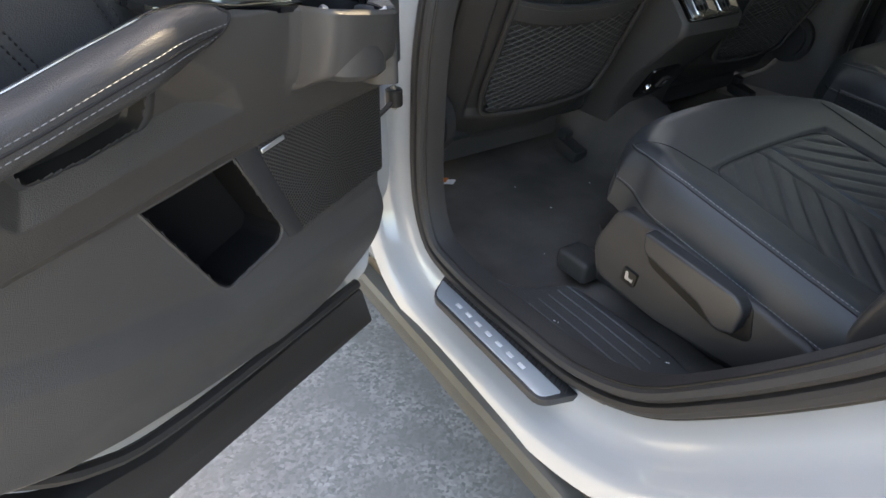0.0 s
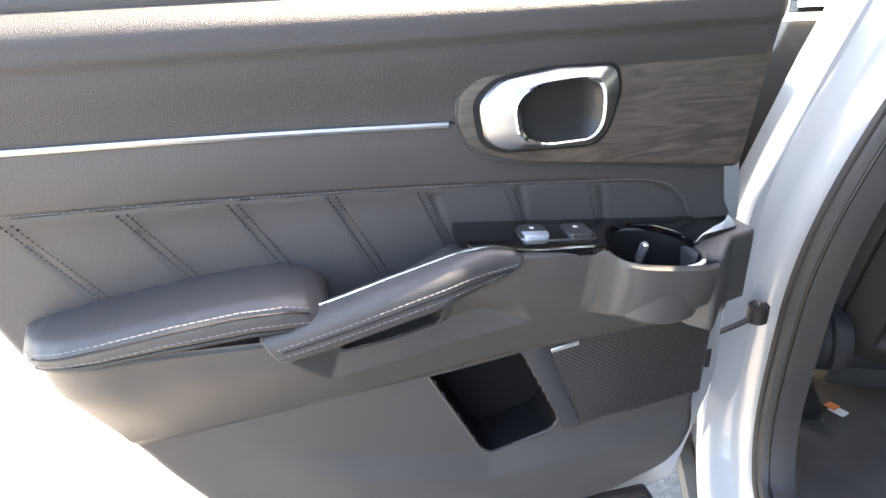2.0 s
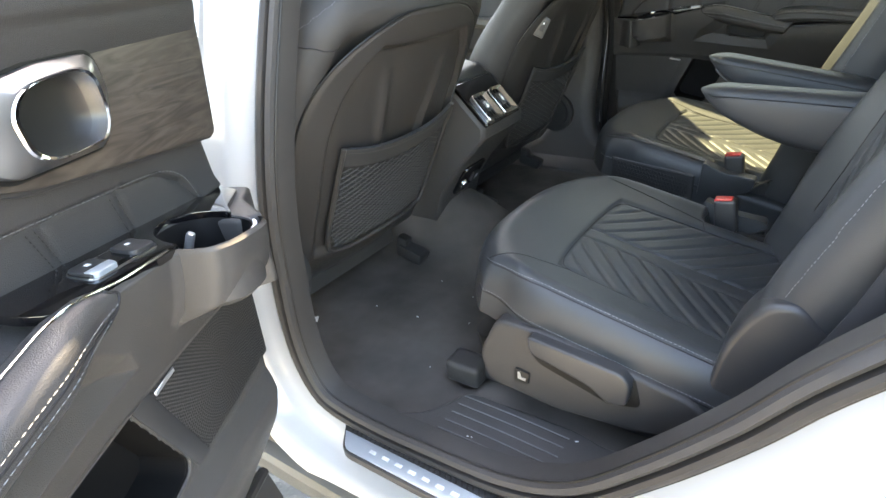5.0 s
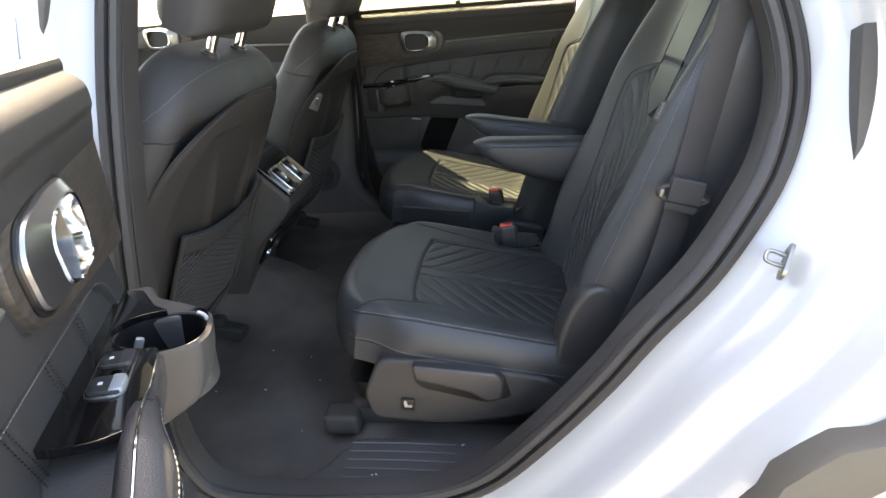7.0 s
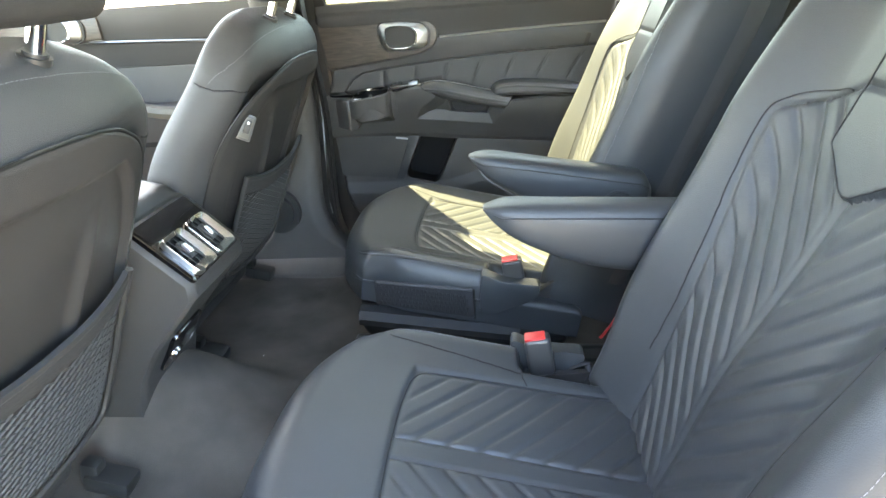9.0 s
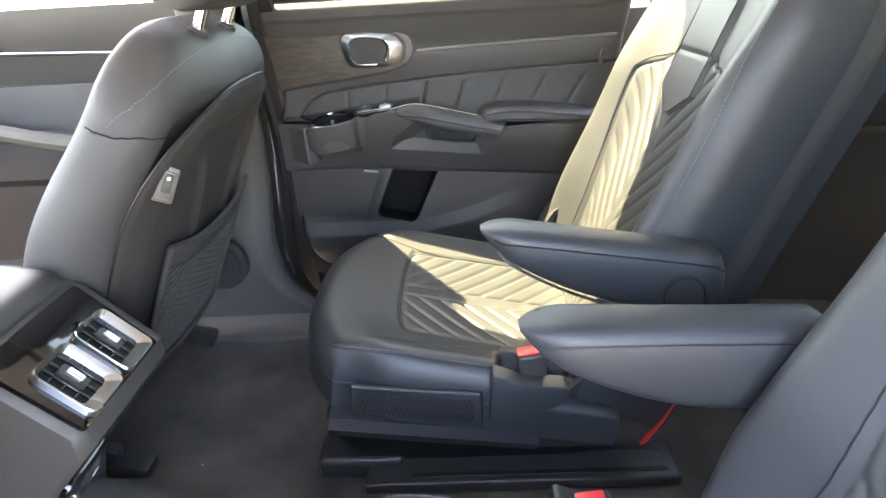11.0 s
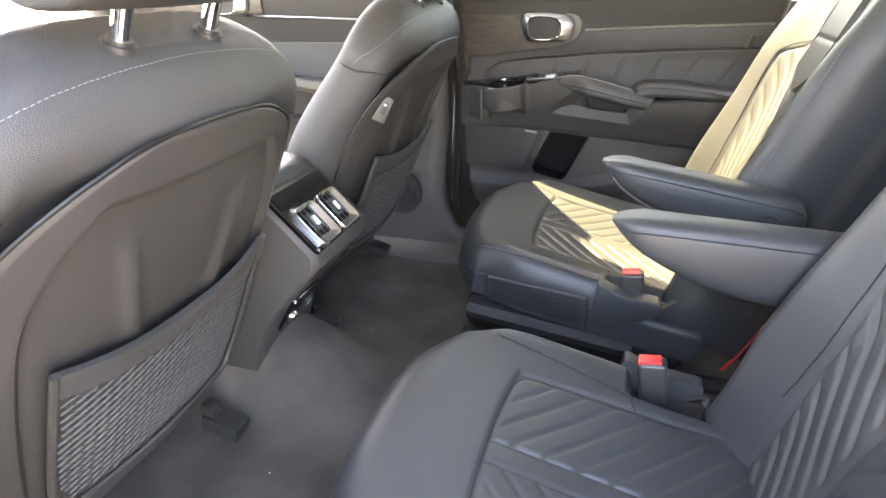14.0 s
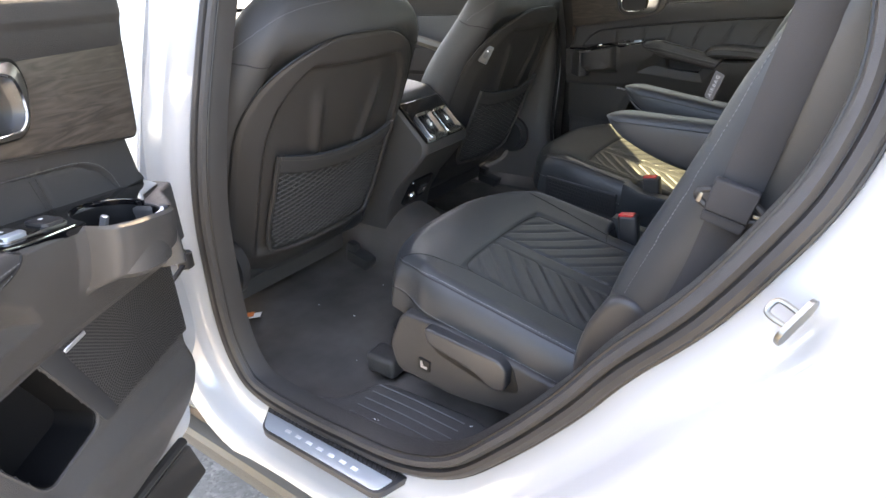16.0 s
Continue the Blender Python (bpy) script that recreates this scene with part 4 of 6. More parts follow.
def grip(d, m):
    """A padded pull that grows out of the armrest's face and crosses it on a slant."""
    def at(t):
        ut, ub = 0.350 + 0.252 * t, 0.376 + 0.202 * t
        zt = float(np.interp(ut, [0.347, 0.371, 0.404, 0.470, 0.524, 0.602], [1.0255, 1.031, 1.031, 1.015, 1.001, 0.984]))
        zb = float(np.interp(ub, [0.376, 0.387, 0.423, 0.474, 0.53, 0.577], [0.992, 0.984, 0.976, 0.965, 0.953, 0.945]))
        return ut, zt, ub, zb

    def out(t):
        return 0.0150 * float(smoothstep(-0.02, 0.30, t))

    rings = []
    for t in np.linspace(0, 1, 60):
        ut, zt, ub, zb = at(t)
        g = out(t)
        um, zm = (ut + ub) / 2, (zt + zb) / 2
        lead = -0.012 * max(0.0, 1 - t / 0.35) ** 2
        prof = [(ut, 0.052, zt - 0.005), (ut, 0.062, zt), (ut, 0.068 + g * 0.5, zt - 0.002), (um * 0.4 + ut * 0.6 + lead, 0.071 + g, zm * 0.4 + zt * 0.6), (um + lead, 0.072 + g * 1.15, zm), (ub * 0.6 + um * 0.4, 0.070 + g * 1.1, zb * 0.6 + zm * 0.4), (ub, 0.060 + g, zb + 0.003), (ub, 0.050 + g, zb), (ub, 0.040, zb + 0.006)]
        rings.append([tuple(p) for p in spline(prof, 40, True)])
    c = np.array(rings[-1]).mean(0)
    for k, du in ((0.94, 0.002), (0.80, 0.0035)):
        rings.append([tuple(c + (np.array(p) - c) * k + np.array((du, 0, 0))) for p in rings[59]])
    g = loft("grip", rings, LEATHER_DOOR, d, "leather wrapped pull handle with pale stitching", m=m)
    skin = np.array([list(r) + [r[0]] for r in rings[:60]])

    def along(q, lift, lo=0, hi=60):
        res = []
        for ring in skin[lo:hi]:
            a, b = int(ring[:30, 2].argmax()), int(ring[:, 2].argmin())
            face = ring[a:b + 1]
            z = face[0, 2] + (face[-1, 2] - face[0, 2]) * q
            k = np.argsort(face[:, 2])
            res.append((np.interp(z, face[k, 2], face[k, 0]), np.interp(z, face[k, 2], face[k, 1]) + lift, z))
        res = np.array(res)
        for _ in range(4):
            res[1:-1] = (res[:-2] + 2 * res[1:-1] + res[2:]) / 4
        return [tuple(p) for p in res]

    stitches("stitching", along(0.40, 0.0008), g, up=(0, 1, 0), m=m)
    stitches("stitching", along(0.62, 0.0008), g, up=(0, 1, 0), m=m)
    tube("seam", along(0.51, -0.0002)[::3], 0.0013, DARKTHREAD, g, m=m)
    joint = [p for p in rings[0] if p[1] > 0.058]
    tube("end_seam", [(u - 0.0006, v + 0.0006, z) for u, v, z in sorted(joint, key=lambda p: -p[2])], 0.0013, DARKTHREAD, g, m=m, up=(0, 1, 0))
    line = [(0.262, 0.0635, 1.0165), (0.296, 0.065, 1.0200), (0.330, 0.0655, 1.0235)] + [(at(t)[0], 0.0655, at(t)[1] + 0.0012) for t in np.linspace(0.03, 1, 14)]
    tube("bright_edge", line, 0.0013, BRIGHT, g, "thin bright edge", m=m, n=80)


def arm_pad(d, m):
    """A flat padded elbow rest: a level top rolled over into a stitched front band."""
    def at(u):
        top = float(np.interp(u, [0.536, 0.545, 0.556, 0.574, 0.614, 0.669, 0.74, 0.794, 0.812, 0.822], [0.990, 1.003, 1.011, 1.0165, 1.018, 1.0145, 1.006, 0.997, 0.992, 0.986]))
        low = float(np.interp(u, [0.536, 0.60, 0.674, 0.745, 0.80, 0.822], [0.982, 0.988, 0.986, 0.981, 0.977, 0.976]))
        front = float(np.interp(u, [0.536, 0.543, 0.555, 0.58, 0.66, 0.735, 0.765, 0.785, 0.800, 0.811, 0.818, 0.822], [0.060, 0.074, 0.083, 0.087, 0.089, 0.088, 0.083, 0.074, 0.060, 0.042, 0.025, 0.008]))
        return top, low, front

    us = np.concatenate([np.linspace(0.536, 0.56, 10), np.linspace(0.565, 0.76, 40), np.linspace(0.765, 0.822, 22)])
    rings = []
    for u in us:
        top, low, vf = at(u)
        prof = [(-0.008, top - 0.001), (vf * 0.35, top + 0.0025), (vf - min(0.012, vf * 0.5), top), (vf, top - 0.010), (vf, low + 0.003), (vf - 0.005, low), (-0.008, low)]
        R = rounded(prof, [0.002, 0.02, 0.010, 0.008, 0.003, 0.002, 0.001], 5)
        rings.append([(u, p[0], p[1]) for p in R])
    p = loft("arm_pad", rings, LEATHER_DOOR, d, "padded black leather elbow rest", m=m)
    mid = [u for u in np.linspace(0.553, 0.806, 60)]
    stitches("stitching", [(u, at(u)[2] - 0.0012, at(u)[0] - 0.0055) for u in mid], p, up=(0, 1, 0), m=m)
    stitches("stitching", [(u, at(u)[2] + 0.0007, at(u)[1] * 0.55 + (at(u)[0] - 0.008) * 0.45 - 0.002) for u in mid], p, up=(0, 1, 0), m=m)
    tube("pad_seam", [(u, at(u)[2] - 0.0003, at(u)[0] - 0.0105) for u in mid[::4]], 0.0012, DARKTHREAD, p, m=m, up=(0, 1, 0))
    tube("pad_gap", [(u, at(u)[2] - 0.004, at(u)[1] - 0.001) for u in mid[::4]], 0.0026, DARK, d, m=m)


def grille(d, m):
    """A speaker cover with circles of dark holes."""
    W = m @ frame_of((0, 0, 0), (1, 0, 0), (0, 0, 1), (0, 1, 0))
    part("speaker_frame", plate(rounded([(0.316, 0.861), (0.288, 0.867), (0.233, 0.727), (0.258, 0.726)], 0.003, 3), 0.0070, 0.006, 0.001), SMOOTH, d, "", W)
    quad = [(0.290, 0.865), (0.055, 0.885), (0.058, 0.743), (0.237, 0.727)]
    g = part("speaker_grille", plate(rounded(quad, 0.004, 3), 0.0055, 0.006, 0.001), PLASTIC, d, "dark perforated speaker grille", W)
    verts, faces = [], []
    for k in range(1, 52):
        r = 0.0037 * k
        count = max(6, int(2 * math.pi * r / 0.0044))
        a = np.arange(count) * 2 * math.pi / count + (k % 2) * math.pi / count
        us, zs = 0.165 + r * np.cos(a), 0.800 + r * np.sin(a)
        ok = inside(quad, us, zs) > 0.003
        for u, z in zip(us[ok], zs[ok]):
            o = len(verts)
            verts += [(u + 0.0017 * math.cos(q), z + 0.0015 * math.sin(q), 0.0058) for q in (0, 1.05, 2.09, 3.14, 4.19, 5.24)]
            faces.append(tuple(range(o, o + 6)))
    me = bpy.data.meshes.new("perforation")
    me.from_pydata(verts, [], faces)
    me.transform(W)
    me.materials.append(DARK)
    ob = new("perforation", me)
    ob.parent = g
    tagged(ob, "fine dark holes of the speaker grille", kind="stuff")


side_door("rear_door", NEAR_DOOR, "open white rear car door with black leather trim", True)
side_door("rear_door", FAR_DOOR, "closed far rear car door with black leather trim", False)


# ---------------- second-row seats ----------------
def side_m(side, origin, a, b, c):
    """A local frame, mirrored in y for the far side."""
    s = Matrix.Diagonal((1, side, 1, 1))
    return s @ frame_of(origin, a, b, c)


BACK_TILT = 21.0
BD = Vector((math.sin(radians(BACK_TILT)), 0, math.cos(radians(BACK_TILT))))
BN = Vector((-math.cos(radians(BACK_TILT)), 0, math.sin(radians(BACK_TILT))))


def cushion_relief(A, B):
    """A: across, from -0.26 (outboard) to 0.26 (inboard); B: from the front edge backwards."""
    c = -0.004 + 0.034 * (np.abs(A) / 0.26) ** 3 * smoothstep(0.0, 0.12, B) + 0.006 * np.cos(B * 6) - 0.044 * smoothstep(0.180, 0.215, A) * smoothstep(0.325, 0.350, B)
    front = 0.165 + 0.012 * (np.abs(A) / 0.15) ** 3
    half = 0.152 + 0.008 * smoothstep(0.2, 0.45, B)
    d = np.minimum(B - front, half - np.abs(A))
    z = c - 0.003 * np.exp(-((d / 0.005) ** 2)) - 0.003 * smoothstep(-0.01, 0.01, d)
    for off in (-0.018, 0.018):
        z = z + groove(A - off, 0.003, 0.0024) * (d > 0)
    k = (B - 0.95 * np.abs(A)) / 0.043
    ph = np.abs(k - np.round(k)) * 0.043
    z = z + (groove(ph, 0.0055, 0.0030) + 0.0014) * smoothstep(0.0, 0.012, d) * smoothstep(0.018, 0.023, np.abs(A))
    return z


def back_relief(A, B):
    """A across (outboard negative), B up the back: a sunk middle between raised bolsters."""
    z = -0.036 + 0.058 * smoothstep(0.11, 0.235, np.abs(A)) * (0.35 + 0.65 * smoothstep(0.66, 0.38, B)) + 0.010 * np.exp(-(((B - 0.14) / 0.12) ** 2))
    half = 0.135 + 0.035 * smoothstep(0.10, 0.38, B) - 0.10 * smoothstep(0.40, 0.47, B)
    d = np.minimum(half - np.abs(A), 0.46 - B)
    z = z + groove(d, 0.0045, 0.0035)
    tongue = np.where(B > 0.36, 0.012 + (B - 0.36) * 1.5, 0) * (B > 0.36)
    tongue = np.minimum(tongue, 0.070)
    dt = np.minimum(tongue - np.abs(A), B - 0.355)
    z = z + 0.007 * smoothstep(-0.003, 0.006, dt) + groove(dt, 0.003, 0.0022) * (B > 0.33)
    k = (B - 1.25 * np.abs(A)) / 0.046
    ph = np.abs(k - np.round(k)) * 0.046
    z = z + (groove(ph, 0.0065, 0.0036) + 0.0016) * smoothstep(0.0, 0.014, d) * smoothstep(0.004, -0.004, dt) * smoothstep(0.010, 0.018, np.abs(A))
    z = z + groove(A, 0.004, 0.0026) * (d > 0) * (dt < 0)
    return z


def captain_seat(side, label):
    s = thing("captain_seat", label, "car seat", "second-row seats")
    yc = -0.375
    slope = math.radians(11)
    # cushion
    bd = Vector((math.cos(slope), 0, -math.sin(slope)))
    cn = Vector((math.sin(slope), 0, math.cos(slope)))

    def plan(A, B):
        edge = smoothstep(0.20, 0.0, B)
        return A * (1 - np.where(A > 0, 0.07, 0.12) * edge), B + 0.075 * (np.abs(A) / 0.26) ** 3 * edge

    v, f = drape(0.52, 0.54, 0.045, 0.055, (240, 240), cushion_relief, plan)
    cm = side_m(side, (0.262, yc, 0.787), (0, 1, 0), bd, cn)
    cush = link("cushion", v, f, LEATHER, s, "quilted black leather seat cushion", True, cm)
    def seam_line(pts, verts, n, parent, m_):
        tube("seam", [tuple(p) for p in snap(verts, n, spline(pts, 60), 0.0)], 0.0011, DARKTHREAD, parent, "", seg=5, n=90, m=m_)

    front = lambda a: 0.165 + 0.012 * (abs(a) / 0.15) ** 3  # noqa: E731
    seam_line([(-0.160, 0.47, 0.0), (-0.156, 0.34, 0.0), (-0.153, 0.22, 0.0), (-0.143, front(0.15), 0.0), (-0.08, front(0.08), 0.0), (0.0, front(0), 0.0), (0.08, front(0.08), 0.0), (0.143, front(0.15), 0.0), (0.153, 0.22, 0.0), (0.156, 0.34, 0.0), (0.160, 0.47, 0.0)], v, (240, 240), cush, cm)
    # bolster seams: from the front corners back along the panel, and across the inboard bolster at the buckle
    seam_line([(-0.205, 0.055, 0.0), (-0.190, 0.10, 0.0), (-0.165, 0.17, 0.0), (-0.155, 0.24, 0.0)], v, (240, 240), cush, cm)
    seam_line([(0.205, 0.050, 0.0), (0.212, 0.12, 0.0), (0.200, 0.22, 0.0), (0.180, 0.335, 0.0)], v, (240, 240), cush, cm)
    seam_line([(0.252, 0.335, 0.0), (0.215, 0.337, 0.0), (0.180, 0.336, 0.0), (0.158, 0.345, 0.0)], v, (240, 240), cush, cm)
    # stitched edges of both bolsters
    for q, far_end in ((-1, 0.47), (1, 0.33)):
        edge = [(q * 0.208, 0.045, 0.004), (q * 0.226, 0.09, 0.010), (q * 0.236, 0.20, 0.014), (q * 0.238, far_end, 0.013)]
        stitches("stitching", snap(v, (240, 240), spline(edge, 80)), cush, r=0.0008, m=cm)
        seam_line([(a + q * 0.004, b - 0.002, c - 0.002) for a, b, c in edge], v, (240, 240), cush, cm)
        edge = [(q * 0.238, 0.035, -0.052), (q * 0.258, 0.12, -0.048), (q * 0.2605, 0.25, -0.046), (q * 0.2605, far_end, -0.044)]
        stitches("stitching", snap(v, (240, 240), spline(edge, 80)), cush, r=0.0008, m=cm, up=(1, 0, 0))
        seam_line([(a, b - 0.002, c - 0.005) for a, b, c in edge], v, (240, 240), cush, cm)
    # backrest
    bm_ = side_m(side, (0.735, yc, 0.745), (0, 1, 0), BD, BN)

    def bplan(A, B):
        return A * (1 - 0.16 * smoothstep(0.50, 0.70, B) - 0.05 * smoothstep(0.12, 0.0, B)), B

    v, f = drape(0.51, 0.79, 0.05, 0.115, (260, 380), lambda A, B: back_relief(A, B - 0.09), lambda A, B: bplan(A, B - 0.09))
    back = link("backrest", v, f, LEATHER, s, "quilted black leather backrest", True, bm_)
    for q in (-1, 1):
        seam_line([(q * 0.138, 0.06, 0.0), (q * 0.140, 0.14, 0.0), (q * 0.152, 0.24, 0.0), (q * 0.169, 0.38, 0.0), (q * 0.150, 0.425, 0.0), (q * 0.09, 0.455, 0.0)], v, (260, 380), back, bm_)
        seam_line([(0.0, 0.356, 0.0), (q * 0.020, 0.356, 0.0), (q * 0.044, 0.382, 0.0), (q * 0.070, 0.402, 0.0), (q * 0.070, 0.47, 0.0), (q * 0.085, 0.62, 0.0)], v, (260, 380), back, bm_)
        edge = [(q * 0.234, 0.10, 0.0), (q * 0.236, 0.25, 0.0), (q * 0.234, 0.40, 0.0), (q * 0.222, 0.55, 0.0), (q * 0.196, 0.66, -0.006)]
        stitches("stitching", snap(v, (260, 380), spline(edge, 90)), back, m=bm_, up=(0, 0, 1))
    v, f = drape(0.515, 0.69, 0.03, 0.02, (40, 40), lambda A, B: 0 * A, bplan)
    link("back_shell", v * np.array((1, 1, -1)) + np.array((0, 0, -0.155)), f, PLASTIC, s, "dark seat back shell", True, bm_)
    hv, hf = drape(0.27, 0.17, 0.045, 0.04, (30, 24), lambda A, B: 0 * A)
    link("headrest", hv, hf, LEATHER, s, "black leather headrest", True, side_m(side, Vector((0.735, yc, 0.745)) + BD * 0.74 + BN * 0.01, (0, 1, 0), BD, BN))
    # pedestal and outboard trim
    M = side_m(side, (0, 0, 0), (1, 0, 0), (0, 1, 0), (0, 0, 1))
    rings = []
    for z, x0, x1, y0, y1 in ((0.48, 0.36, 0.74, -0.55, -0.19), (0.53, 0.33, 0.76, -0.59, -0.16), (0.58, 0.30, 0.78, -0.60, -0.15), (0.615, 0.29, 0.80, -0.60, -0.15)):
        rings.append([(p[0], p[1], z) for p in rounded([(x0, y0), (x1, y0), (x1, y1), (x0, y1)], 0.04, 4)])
    # Black plastic, coloured near void black to deepen the shade under the cushion.
    loft("seat_base", rings, DARK, s, "black plastic seat base, darkened further for the shade under the cushion", m=M)
    T = side_m(side, (0, -0.622, 0), (1, 0, 0), (0, 0, 1), (0, -1, 0))
    trim = part("side_trim", plate(rounded([(0.338, 0.620), (0.374, 0.700), (0.470, 0.698), (0.60, 0.674), (0.69, 0.655), (0.73, 0.605), (0.62, 0.566), (0.48, 0.552), (0.352, 0.566)], 0.02, 5), 0.024, 0.06, 0.008, 3), SHELL, s, "dark plastic outboard seat trim", T)
    part("lever_well", plate(rounded([(0.436, 0.660), (0.446, 0.690), (0.606, 0.672), (0.619, 0.618), (0.570, 0.606), (0.450, 0.640)], 0.012, 4), 0.0255, 0.004, 0.001), DARK, trim, "", T)
    part("lever", plate(rounded([(0.440, 0.700), (0.592, 0.683), (0.606, 0.668), (0.602, 0.628), (0.575, 0.620), (0.545, 0.642), (0.446, 0.668)], 0.009, 4), 0.044, 0.02, 0.006, 3), SMOOTH, trim, "dark recline lever", T)
    sw = part("heater_button", plate(rounded([(0.410, 0.616), (0.437, 0.613), (0.434, 0.588), (0.408, 0.591)], 0.004, 3), 0.029, 0.006, 0.001), DARK, trim, "black button with a pale seat mark", T)
    part("mark", plate([(0.416, 0.611), (0.420, 0.612), (0.423, 0.601), (0.431, 0.602), (0.430, 0.596), (0.416, 0.597)], 0.0296, 0.0005, 0), LABEL, sw, "", T)
    # hinge cover at the foot of the back
    H = side_m(side, (0, -0.60, 0), (1, 0, 0), (0, 0, 1), (0, -1, 0))
    part("hinge_cover", plate(rounded([(0.690, 0.60), (0.705, 0.735), (0.722, 0.790), (0.750, 0.832), (0.785, 0.838), (0.825, 0.80), (0.845, 0.72), (0.83, 0.58)], 0.03, 6), 0.032, 0.07, 0.016, 4), SMOOTH, s, "dark hinge cover", H)
    # inboard side: net pocket and buckle wing
    I = side_m(side, (0, -0.1135, 0), (1, 0, 0), (0, 0, 1), (0, 1, 0))
    pocket = part("side_pocket", plate(rounded([(0.360, 0.730), (0.560, 0.706), (0.560, 0.640), (0.353, 0.676)], 0.006, 3), 0.003, 0.006, 0.0015), CLOTH, s, "elastic mesh side pocket", I)
    part("side_cover", plate(rounded([(0.585, 0.690), (0.745, 0.700), (0.755, 0.560), (0.590, 0.560), (0.572, 0.630)], 0.006, 3), 0.004, 0.012, 0.002), RUBBER, s, "black plastic inboard side cover", side_m(side, (0, -0.145, 0), (1, 0, 0), (0, 0, 1), (0, 1, 0)))
    nv, nf = [], []
    for r in range(5):
        for k in range(23):
            u = (k + 0.5 + 0.5 * (r % 2)) / 24
            px, pz = 0.362 + 0.193 * u, 0.682 - 0.033 * u + 0.0098 * r
            n0 = len(nv)
            nv += [(px + sx * w_, pz + sz * h_, hgt) for hgt, w_, h_ in ((0.001, 0.0032, 0.0036), (0.0042, 0.0022, 0.0026)) for sx, sz in ((-1, -1), (1, -1), (1, 1), (-1, 1))]
            nf += [(n0 + 4, n0 + 5, n0 + 6, n0 + 7)] + [(n0 + a, n0 + (a + 1) % 4, n0 + 4 + (a + 1) % 4, n0 + 4 + a) for a in range(4)]
    link("net", np.array(nv), nf, DARK, pocket, "black elastic net", False, I)
    tube("elastic_hem", [(0.360, 0.729, 0.003), (0.45, 0.719, 0.0045), (0.558, 0.706, 0.003)], 0.0034, LEATHER_DOOR, pocket, "folded elastic hem", m=I, n=20)
    for px, p0, p1 in ((0.357, 0.672, 0.732), (0.561, 0.636, 0.708)):
        tube("seam", [(px, p0, 0.002), (px, p1, 0.002)], 0.0016, DARK, pocket, "", m=I, seg=5)
    part("buckle_wing", plate(rounded([(0.578, 0.748), (0.625, 0.726), (0.70, 0.718), (0.69, 0.686), (0.60, 0.650), (0.572, 0.655)], 0.012, 4), 0.012, 0.03, 0.005), LEATHER, s, "", I)
    tube("front_roll", [(0.306, -0.155, 0.626), (0.48, -0.152, 0.605), (0.655, -0.150, 0.584)], 0.026, SMOOTH, s, "dark padded roll under the cushion", m=M)
    # armrest
    dx, dz = (0.0, 0.0) if side == 1 else (0.026, 0.028)
    rings = []
    for t in np.linspace(0, 1, 30):
        x = 0.540 + dx + 0.325 * t
        e = math.sqrt(max(0.0, 1 - (1 - min(1, t / 0.16)) ** 2)) * (1 if t < 0.93 else math.sqrt(max(0.05, 1 - ((t - 0.93) / 0.075) ** 2)))
        top = 0.978 + dz - (0.012 if side == 1 else 0.055) * t
        bot = 0.952 + dz - 0.092 * (1 - (1 - min(1.0, t / 0.75)) ** 2) - (0.0 if side == 1 else 0.02) * t
        mid, hh = (top + bot) / 2, (top - bot) / 2 * max(e, 0.12)
        ring = []
        for k in range(24):
            a = 2 * math.pi * k / 24
            cx, cy = math.cos(a), math.sin(a)
            cx, cy = np.sign(cx) * abs(cx) ** 0.55, np.sign(cy) * abs(cy) ** 0.65
            ring.append((x, -0.096 + 0.036 * cx * max(e, 0.3), mid + hh * cy))
        rings.append(ring)
    arm = loft("armrest", rings, LEATHER, s, "folded-down black leather armrest", m=M)
    for q in (-1, 1):
        line = []
        for t in np.linspace(0.05, 0.97, 24):
            e = math.sqrt(max(0.0, 1 - (1 - min(1, t / 0.16)) ** 2)) * (1 if t < 0.93 else math.sqrt(max(0.05, 1 - ((t - 0.93) / 0.075) ** 2)))
            top = 0.978 + dz - (0.012 if side == 1 else 0.055) * t
            bot = 0.952 + dz - 0.092 * (1 - (1 - min(1.0, t / 0.75)) ** 2) - (0.0 if side == 1 else 0.02) * t
            hh = (top - bot) / 2 * max(e, 0.12)
            up_ = max(0.15, 1 - 0.017 / hh)
            sn = up_ ** (1 / 0.65)
            line.append((0.540 + dx + 0.325 * t, -0.096 + q * 0.036 * (1 - sn * sn) ** 0.275 * max(e, 0.3), (top + bot) / 2 + hh * up_))
        tube("seam", line, 0.0013, DARK, arm, "", seg=5, n=90, m=M)
        stitches("stitching", [(x, y + q * 0.0003, z - 0.0034) for x, y, z in line], arm, DARKTHREAD, m=M, up=(0, 1, 0))
    tube("piping", [(0.56 + dx, -0.068, 0.944 + dz)] + [(0.540 + dx + 0.325 * t, -0.064, 0.954 + dz - 0.092 * (1 - (1 - min(1.0, t / 0.75)) ** 2) - (0.0 if side == 1 else 0.02) * t) for t in (0.12, 0.25, 0.4, 0.55, 0.75, 0.95)], 0.0022, LEATHER_DOOR, arm, "", m=M, n=40)
    part("pivot_cover", cyl((0.822 + dx * 0.3, -0.055, 0.895 + dz * 0.2), (0.822 + dx * 0.3, -0.1, 0.895 + dz * 0.2), 0.030, 32, 0.004), SMOOTH, arm, "round pivot cover", M)
    px, pz = 0.822 + dx * 0.3, 0.895 + dz * 0.2
    tube("pivot_groove", [(px + 0.0262 * math.cos(a), -0.0552, pz + 0.0262 * math.sin(a)) for a in np.linspace(0, 2 * math.pi, 32, endpoint=False)], 0.0016, DARK, arm, "", seg=5, n=64, closed=True, up=(0, 1, 0), m=M)
